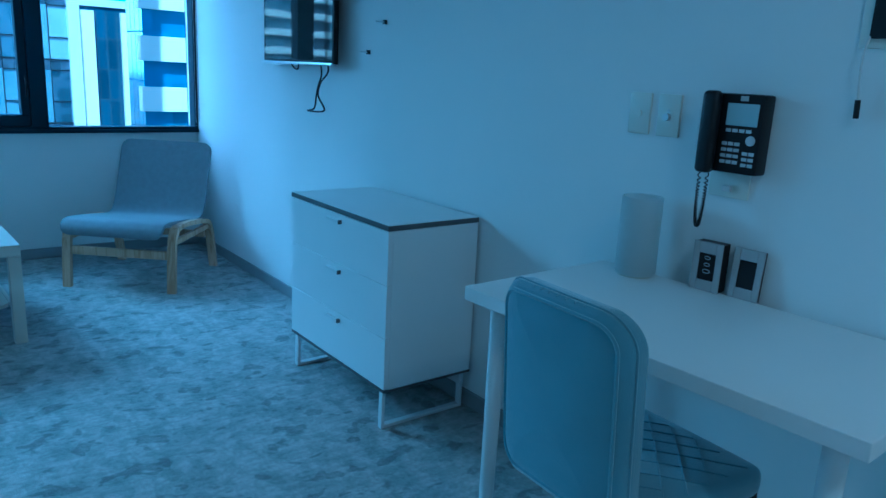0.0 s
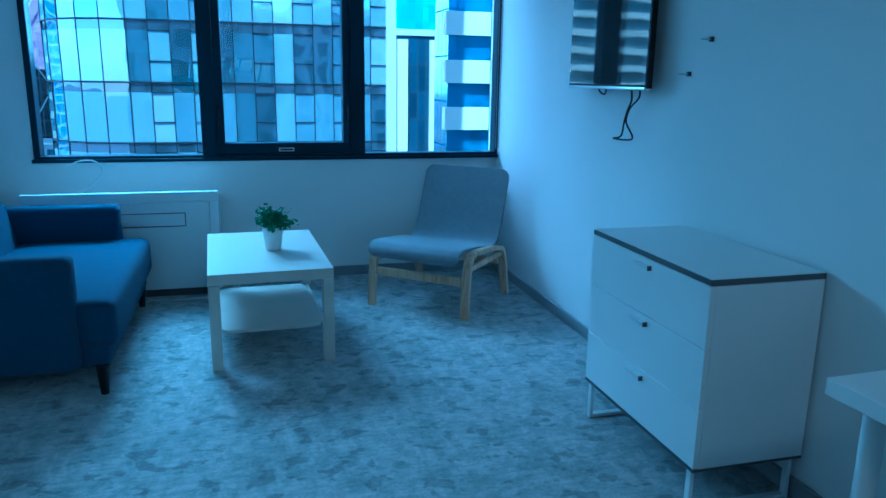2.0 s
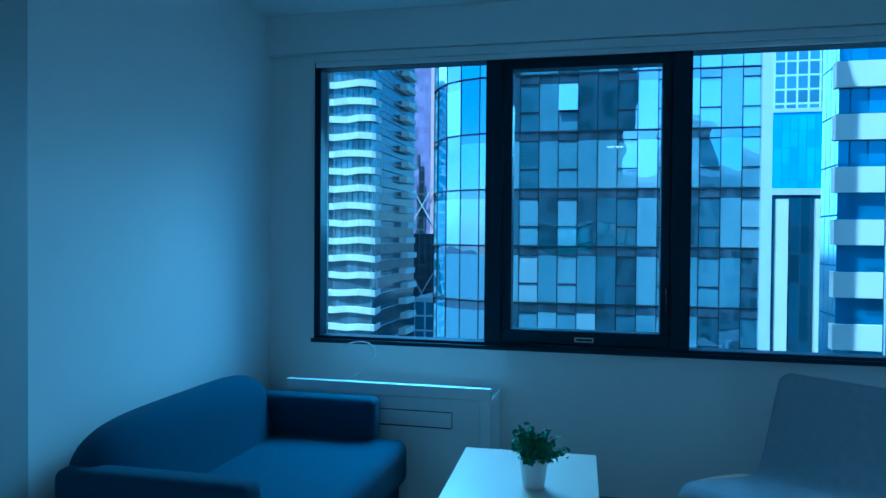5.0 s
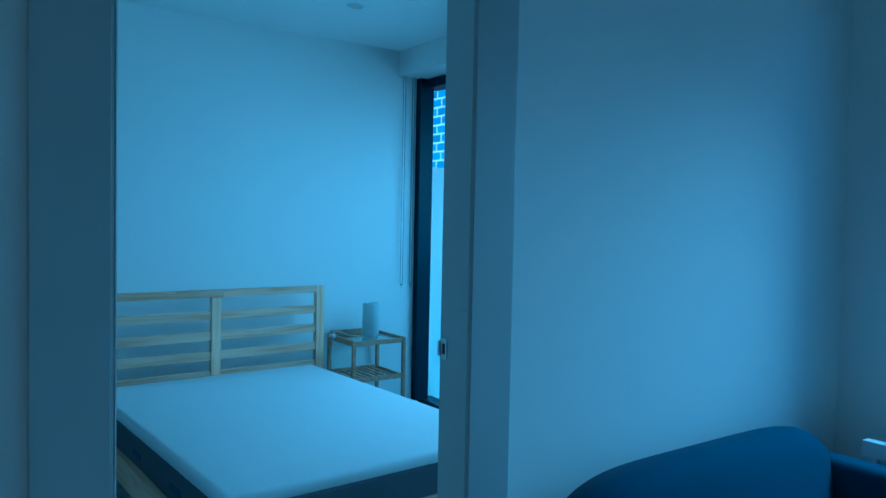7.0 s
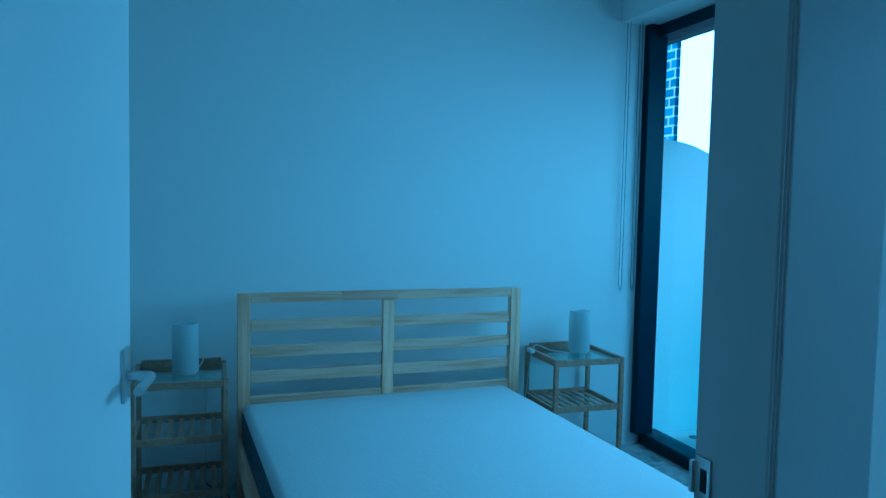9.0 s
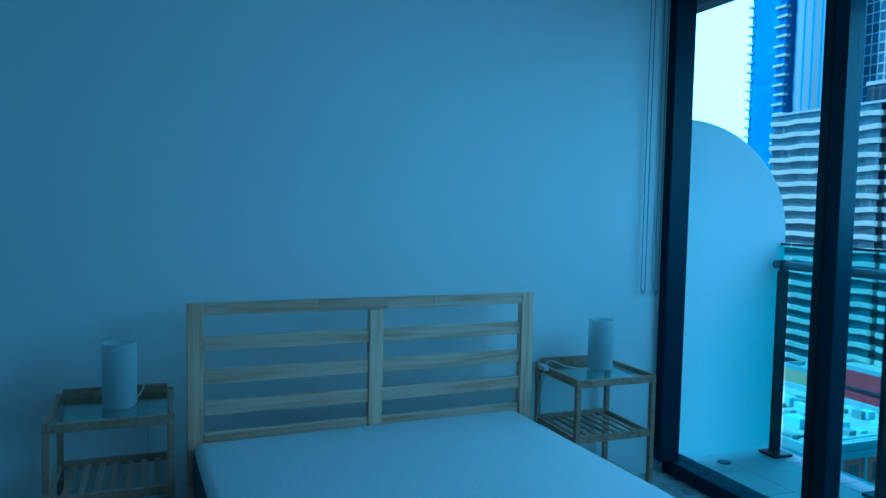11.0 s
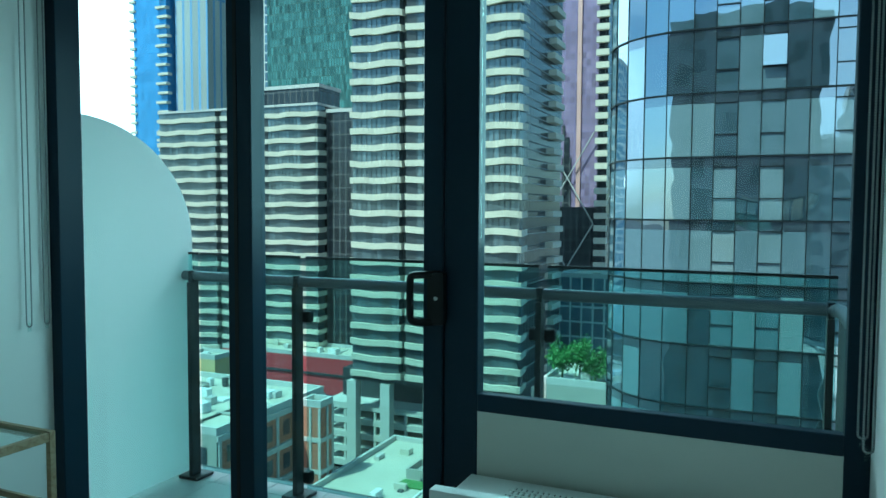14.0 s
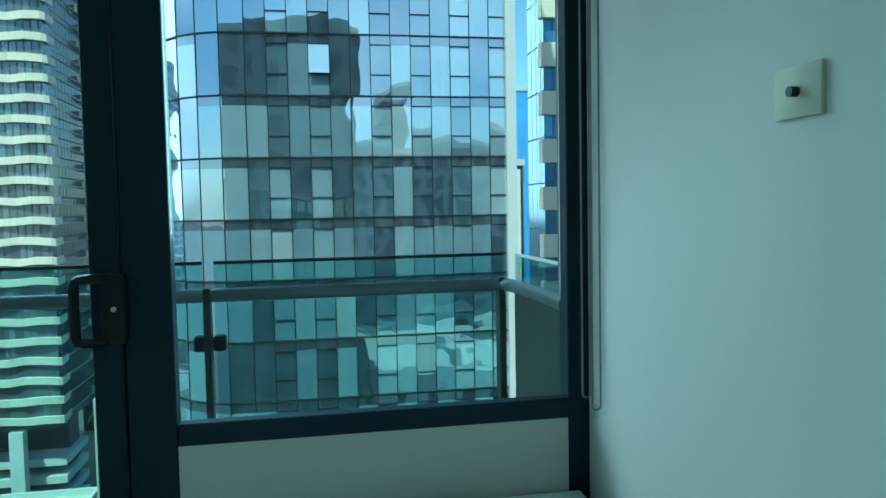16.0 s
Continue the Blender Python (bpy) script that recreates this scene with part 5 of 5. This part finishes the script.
banded_tower(-68.5, -37.0, 112, 140, -29.0, 62, ((9.5, 10.9), (21.4, 22.6)), "tall apartment tower with wavy white balcony bands on columns")
PODC = mat("podium_concrete", (0.56, 0.55, 0.50), 0.85, var=0.15, scale=2)
cols = thing("tower_podium", pose(-68.5, 112, GZ), "white concrete columns and decks below the banded tower", "building")
for x in (-0.9, 6.0, 14.5, 24.5):
    part("column", boxes((x, x + 1.9, -0.6, 1.2, 0, 18.0)), PODC, cols)
for k in range(5):
    part("deck", boxes((-8, 31, 3, 14, 0.6 + k * 2.75, 1.75 + k * 2.75)), PODC, cols)
for x in (-7.6, -3.8, 2.6, 9.0):
    part("pier", boxes((x, x + 0.5, 3.1, 3.6, 0, 12.3)), PODC, cols)
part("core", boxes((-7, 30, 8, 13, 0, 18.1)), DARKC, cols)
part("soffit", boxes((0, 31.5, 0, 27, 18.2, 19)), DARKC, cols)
banded_tower(-139, -92.5, 137, 150, -36, 24.5, ((17.5, 19.5), (29.0, 31.0)), "lower apartment block with wavy white balcony bands", True)
tower("plant_room", -116, -94, 140, 149, 29, F_DARK, "dark rooftop plant room on the banded block", 25.3)
tower("dark_tower", -92.0, -85.0, 140, 165, 23, F_DARK, "dark gridded tower face beside the banded block")
tower("blue_tower", -203, -188, 190, 205, 120, F_BLUE, "blue glass tower with saw-tooth balcony edge")
ed = thing("balcony_edge", pose(-203, 189.5, -40), "white saw-tooth balcony slabs on the blue tower", "balcony")
s0 = part("slab", boxes((-1.6, 1.2, 0, 5, 0, 0.8)), CONCB, ed)
s1 = part("slab", boxes((11, 15.6, -0.6, 1.4, 0, 0.8)), CONCB, ed)
for k in range(1, 50):
    again(s0, ed, pose(0, 0, k * 3.2))
    again(s1, ed, pose((k % 2) * 0.8, 0, k * 3.2))
tower("silver_tower", -186, -172, 192, 206, 110, F_SILVER, "tall silver panelled glass tower")
tower("grid_tower", -182, -150, 205, 220, 130, F_GRID, "pale gridded tower behind the others")
tower("green_tower", -150, -118, 195, 225, 125, F_GREEN, "green glass tower with staggered panes")
tower("panel_tower", -250, -202, 142, 143.5, 59, F_BRICKY, "pale tower of staggered blue panels")
pt = tower("purple_tower", -52, -37.2, 175, 190, 90, F_PURPLE, "tall purple glass tower with white braces")
part("dark_base", boxes((-7.5, 7.5, -0.8, -0.01, 0, 50)), F_DARK, pt, "dark braced lower storeys")
# vertical strip with the warm reflection painted in
part("light_strip", boxes((1.9, 2.9, -0.5, -0.02, 47, 138)), SALMON, pt, "salmon pink vertical strip painted as a warm reflection")
# dark reflection of another tower, laid on the glass as stepped boxes
part("dark_strip", boxes((-1.6, 0.6, -0.3, -0.015, 50, 62), (-1.2, 0.1, -0.3, -0.015, 62, 67), (-1.6, -1.0, -0.3, -0.015, 67, 70)), F_DARK, pt, "stepped dark boxes painted as a tower's reflection")
for k in range(3):
    for s in (-1, 1):
        br = bmesh.new()
        cyl(br, (-6.5 * s, -1.4, 2 + k * 22), (6.5 * s, -1.4, 24 + k * 22), 0.15, None, 6)
        part("brace", br, CONC, pt)
wc = thing("white_balcony_tower", pose(-37, 172, GZ), "narrow pale tower with stacked balconies", "building")
part("wall", boxes((0, 2.2, 0, 10, 0, 130)), F_DARK, wc)
b0 = part("balcony", boxes((-0.4, 2.6, -1.2, 0, 0, 1.4)), CONCB, wc)
for k in range(1, 44):
    again(b0, wc, pose(0, 0, k * 2.95))

# ---- curved glass tower opposite ----
gt = thing("glass_tower", pose(0, 0, 0), "curved mirror-glass apartment tower opposite the window", "building")
R, CX, CY, FYT, XE, XP = 4.0, -3.2, 34.0, 30.0, 8.4, 8.2
CW, FH, ZB = 0.87, 2.62, -17.4
core = bmesh.new()
prof2 = [(XE - 0.05, FYT + 0.12), (CX, FYT + 0.12)] + [(CX - (R - 0.12) * math.sin(a), CY - (R - 0.12) * math.cos(a)) for a in [math.pi / 2 * k / 10 for k in range(1, 11)]] + [(CX - R + 0.12, 50), (XE - 0.05, 50)]
lo, hi = [core.verts.new((x, y, GZ)) for x, y in prof2], [core.verts.new((x, y, 46)) for x, y in prof2]
for i in range(len(lo)):
    j = (i + 1) % len(lo)
    core.faces.new((lo[i], lo[j], hi[j], hi[i]))
core.faces.new(hi)
part("wall", core, F_OFFICE, gt)
slots = []
ncol = int((XP - CX) / CW)
for i in range(ncol):
    slots.append((XP - (i + 0.5) * (XP - CX) / ncol, FYT, 0.0, (XP - CX) / ncol))
na = 6
for i in range(na):
    a = math.pi / 2 * (i + 0.5) / na
    slots.append((CX - R * math.sin(a), CY - R * math.cos(a), -math.degrees(a), R * math.pi / 2 / na))
rg = random.Random(11)
meshes = {}
mull = bmesh.new()
OPEN_SASH = (9, 9)
for ci, (x, y, rz, w) in enumerate(slots):
    m0 = pose(x, y, 0, 0, 0, rz)
    box(mull, -w / 2 - 0.017, -w / 2 + 0.017, -0.04, 0.06, ZB, ZB + 13 * FH, m0)
    for k in range(13):
        z = ZB + k * FH
        box(mull, -w / 2, w / 2, -0.07, 0.05, z - 0.03, z + 0.03, m0)
        split = ci in (0, 2, 4, 6, 9, 11)
        tilted = (ci, k) == OPEN_SASH
        key = (round(w, 3), split, tilted)
        gaps = ((0.05, FH - 0.03),) if not split else ((0.05, 0.34 * FH), (0.34 * FH + 0.05, 0.83 * FH), (0.83 * FH + 0.05, FH - 0.03))
        if tilted:
            gaps = gaps[:1] + gaps[2:]
        if key not in meshes:
            meshes[key] = o = part("glass_pane", boxes(*[(-w / 2 + 0.02, w / 2 - 0.02, -0.01, 0.02, a, b) for a, b in gaps]), TPANE, gt)
        else:
            o = again(meshes[key], gt)
        o.matrix_basis = m0 @ pose(0, 0, z, rg.gauss(0, 0.28), 0, rg.gauss(0, 0.38))
        if tilted:
            o = part("open_sash", boxes((-w / 2 + 0.01, w / 2 - 0.01, -0.015, 0.02, -0.48 * FH, 0)), TPANE, gt, "awning pane pushed open")
            o.matrix_basis = m0 @ pose(0, -0.03, z + 0.83 * FH, -11)
        if split:
            for zz in (0.34 * FH, 0.83 * FH):
                box(mull, -w / 2, w / 2, -0.06, 0.03, z + zz, z + zz + 0.05, m0)
tagged(part("mullions", mull, MULL, gt, "dark window bars"), kind="stuff")
part("corner_fin", boxes((XE - 0.35, XE + 0.1, FYT - 0.25, FYT + 0.1, GZ, 46)), CONC, gt)

# ---- to the east: office block, striped tower, blue tower ----
of = tower("office_block", 16.6, 40, 50, 54, 40, F_EAST, "office block with broad white floor bands")
ob_ = part("floor_band", boxes((-12.0, 11.9, -0.5, 0.4, 0, 1.7)), CONCB, of)
ob_.matrix_basis = pose(0, 0, 0)
for k in range(1, 25):
    again(ob_, of, pose(0, 0, k * 3.5))
st_ = tower("striped_tower", 17.6, 26.5, 88, 100, 6.5, F_OFFICE, "lower tower with bright vertical fins")
for x in (-3.4, -1.6, 2.6):
    part("fin", boxes((x, x + 1.3, -0.6, 0, 0, 54)), CONCB, st_)
tower("east_blue_tower", 30, 47, 150, 170, 26, F_BLUE, "blue glass tower behind the striped one")
tower("east_grid_tower", 27, 48, 175, 190, 70, F_GRID, "pale gridded tower far behind")


# ---- low roofs and street ----
def low_building(name, x0, x1, y0, y1, z1, wall, label, clutter, seed):
    t = thing(name, pose(x0, y0, GZ), label, "building")
    w, d, h = x1 - x0, y1 - y0, z1 - GZ
    part("wall", boxes((0, w, 0, d, 0, h)), wall, t)
    part("roof", boxes((0.4, w - 0.4, 0.4, d - 0.4, h, h + 0.15)), ROOFW, t, "pale sunlit roof")
    part("parapet", boxes((0, w, 0, 0.4, h, h + 0.9), (0, w, d - 0.4, d, h, h + 0.9), (0, 0.4, 0.4, d - 0.4, h, h + 0.9), (w - 0.4, w, 0.4, d - 0.4, h, h + 0.9)), CONC, t)
    r = random.Random(seed)
    for k in range(clutter):
        a, b = r.uniform(1.5, max(2, w - 4)), r.uniform(1.5, max(2, d - 4))
        part("rooftop_unit", boxes((a, a + r.uniform(0.5, 2.4), b, b + r.uniform(0.5, 2.0), h + 0.15, h + r.uniform(0.4, 1.5)), bev=0.05, seg=1), r.choice((CONC, ROOFW, WHITEM, GREYTOP, DARKC, TERR)), t)
    for k in range(clutter // 6):
        a, b = r.uniform(1, w - 2), r.uniform(1, d * 0.5)
        part("pipe_run", boxes((a, a + 0.25, b, b + d * r.uniform(0.2, 0.45), h + 0.16, h + 0.4)), r.choice((GREYTOP, DARKC)), t)
    return t


mh = low_building("market_hall", -113, -57, 129, 140, -30.6, REDB, "long red clad building above a dark glazed storey", 14, 3)
part("glazed_storey", boxes((0, 56, -0.15, 11, 0.0, 9.6)), F_OFFICE, mh, "dark glazed lower storey")
part("cornice", boxes((-0.2, 56.2, -0.3, 0.0, 13.6, 14.1)), DARKC, mh)
bw = low_building("brick_warehouse", -96, -56.5, 62, 84, -24.5, TERR, "pale low building with brick bays and a cluttered roof", 56, 5)
BAYW = mat("warehouse_window", (0.05, 0.06, 0.07), 0.15, var=0.2, scale=0.5)
bay = sash_ = band_ = pil_ = None
for k in range(5):
    for i in range(6):
        mm = pose(39.5, 0.5 + i * 3.6, 1.6 + k * 4.4)
        if bay is None:
            bay = part("brick_bay", boxes((0.002, 0.08, 0.25, 3.35, 0, 3.5)), BRICKR, bw, "red-brown brick bay")
            sash_ = part("window", boxes((0.082, 0.12, 1.1, 2.5, 0.8, 2.8)), BAYW, bw, "dark bay window")
            bay.matrix_basis = sash_.matrix_basis = mm
        else:
            again(bay, bw, mm)
            again(sash_, bw, mm)
    part("trim", boxes((39.5, 39.78, 0, 22, 5.15 + k * 4.4, 5.85 + k * 4.4)), CONC, bw, "pale string course")
    for i in range(9):
        again(sash_, bw, pose(2.0 + i * 4.2, 0, 1.6 + k * 4.4, 0, 0, -90))
for i in range(7):
    part("pilaster", boxes((39.5, 39.76, 0.2 + i * 3.58, 0.62 + i * 3.58, 0, 23.4)), CONC, bw)
bc = low_building("brick_corner", -55.6, -52.4, 77, 80, -24.6, BRICKR, "red brick corner building with pale trims", 0, 6)
low_building("cream_building", -97, -89.9, 100, 105, -26, CREAM, "small cream rendered building", 3, 8)
for k in range(5):
    part("trim", boxes((-0.1, 3.3, -0.12, 0, 2.0 + k * 4.2, 2.6 + k * 4.2), (3.2, 3.32, 0, 3.0, 2.0 + k * 4.2, 2.6 + k * 4.2)), CONC, bc)
for x in (0.0, 1.45, 2.85):
    part("pilaster", boxes((x, x + 0.35, -0.14, -0.001, 0, 23.3)), CONC, bc)
for y in (1.3, 2.6):
    part("pilaster", boxes((3.201, 3.34, y, y + 0.35, 0, 23.3)), CONC, bc)
prb = low_building("pale_roof_block", -52, -28, 68, 97, -34.6, F_LOW, "low block with a pale flat roof and green patches", 18, 9)
part("roof_box", boxes((9.0, 13.5, 15.0, 15.3, 13.55, 14.9), (9.0, 13.5, 19.0, 19.3, 13.55, 14.9), (9.0, 9.3, 15.3, 19.0, 13.55, 14.9), (13.2, 13.5, 15.3, 19.0, 13.55, 14.9)), TERR, prb, "low-walled roof enclosure")
for x, y in ((12.5, 5.0), (9.0, 12.0)):
    part("turf", boxes((x, x + 4.2, y, y + 2.4, 13.56, 13.75)), TURF, prb, "green turf patch on the roof")
low_building("terrace_block", -27, -17, 92, 106, -22, TERR, "pale block with a roof garden", 5, 12)
low_building("grey_block", -40, -20, 150, 165, -13, F_GRID, "grey apartment block with white floor bands", 3, 13)
low_building("street_block", -16, 14, 60, 95, -40, F_LOW, "low street block with pale roofs", 18, 14)
# blocks to the south and east, seen mirrored in the glass tower
low_building("east_podium", 3.9, 44, -36, -1.5, -14, F_LOW, "low neighbouring block with a pale sunlit flat roof", 30, 33)
low_building("south_block", 3.9, 60, -70, -40, 10.2, F_SOUTH, "dark low block with red roof trims behind the flat", 6, 31)
tower("south_tower", 11.0, 15.5, -56, -43, 17.0, F_SOUTH, "dark narrow tower behind the flat")
rr = random.Random(21)
for k in range(60):
    x, y = rr.uniform(-420, 60), rr.uniform(260, 900)
    w, d = rr.uniform(14, 34), rr.uniform(14, 34)
    h = rr.choice((8, 10, 14, 18, 24, 30))
    o = part("distant_building", boxes((0, w, 0, d, 0, h)), rr.choice((CONC, F_LOW, F_GRID, ROOFW)))
    o.matrix_basis = pose(x, y, GZ)
    tagged(o, "distant low city building in the haze", "building", "distant low buildings")


def tree(x, y, z, h, seed):
    t = thing("tree", pose(x, y, z), "leafy green roof-garden tree", "tree", "roof garden trees")
    r = random.Random(seed)
    tr, lv_ = bmesh.new(), bmesh.new()
    cyl(tr, (0, 0, 0), (0.1, 0, h * 0.4), 0.18, 0.09, 8)
    for k in range(9):
        a, e = r.uniform(0, 6.28), r.uniform(0.3, 1.1)
        p0 = Vector((0, 0, h * r.uniform(0.12, 0.40)))
        p1 = p0 + Vector((math.cos(a) * math.sin(e), math.sin(a) * math.sin(e), math.cos(e))) * h * r.uniform(0.3, 0.48)
        cyl(tr, p0, p1, 0.06, 0.02, 6)
        for j in range(130):
            c = p0.lerp(p1, r.uniform(0.4, 1.1)) + Vector([r.gauss(0, h * 0.075) for _ in range(3)])
            mm = Matrix.Translation(c) @ Euler([r.uniform(-3, 3) for _ in range(3)]).to_matrix().to_4x4()
            s = r.uniform(0.16, 0.34)
            lv_.faces.new([lv_.verts.new(mm @ Vector(q)) for q in ((-s, 0, 0), (0, -s * 0.5, 0), (s, 0, 0.03), (0, s * 0.5, 0))])
    part("trunk", tr, STEM, t)
    tagged(part("crown", lv_, TREEL, t, "loose green crown"), kind="stuff")


for x, y, h, s in ((-25.0, 94.5, 6.6, 1), (-22.8, 95.5, 7.4, 2), (-20.6, 95, 6.0, 3), (-18.6, 96, 5.2, 4)):
    tree(x, y, -22.0, h, s)

# ---- own building around the flat ----
own = tagged(part("own_facade", boxes((-16, 3.4, -9, 0.02, CEILZ + 0.16, 17.2), (-16, 3.4, -9, 0.02, GZ, -0.26), (-16, XB - 0.13, -9, -0.02, -0.26, CEILZ + 0.16)), F_OWN), "grey panelled facade of the apartment building itself", "facade", kind="structure")
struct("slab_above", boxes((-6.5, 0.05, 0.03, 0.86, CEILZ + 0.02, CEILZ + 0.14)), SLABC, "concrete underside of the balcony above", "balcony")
struct("cladding", boxes((-0.1, 3.4, WY1 + 0.002, WY1 + 0.016, -0.26, WZ0), (-0.1, 3.4, WY1 + 0.002, WY1 + 0.016, WZ1, CEILZ + 0.16), (-0.1, WX0, WY1 + 0.002, WY1 + 0.016, WZ0, WZ1), (XR, 3.4, WY1 + 0.002, WY1 + 0.016, WZ0, WZ1)), F_OWN, "grey outer cladding round the living room window", "cladding")
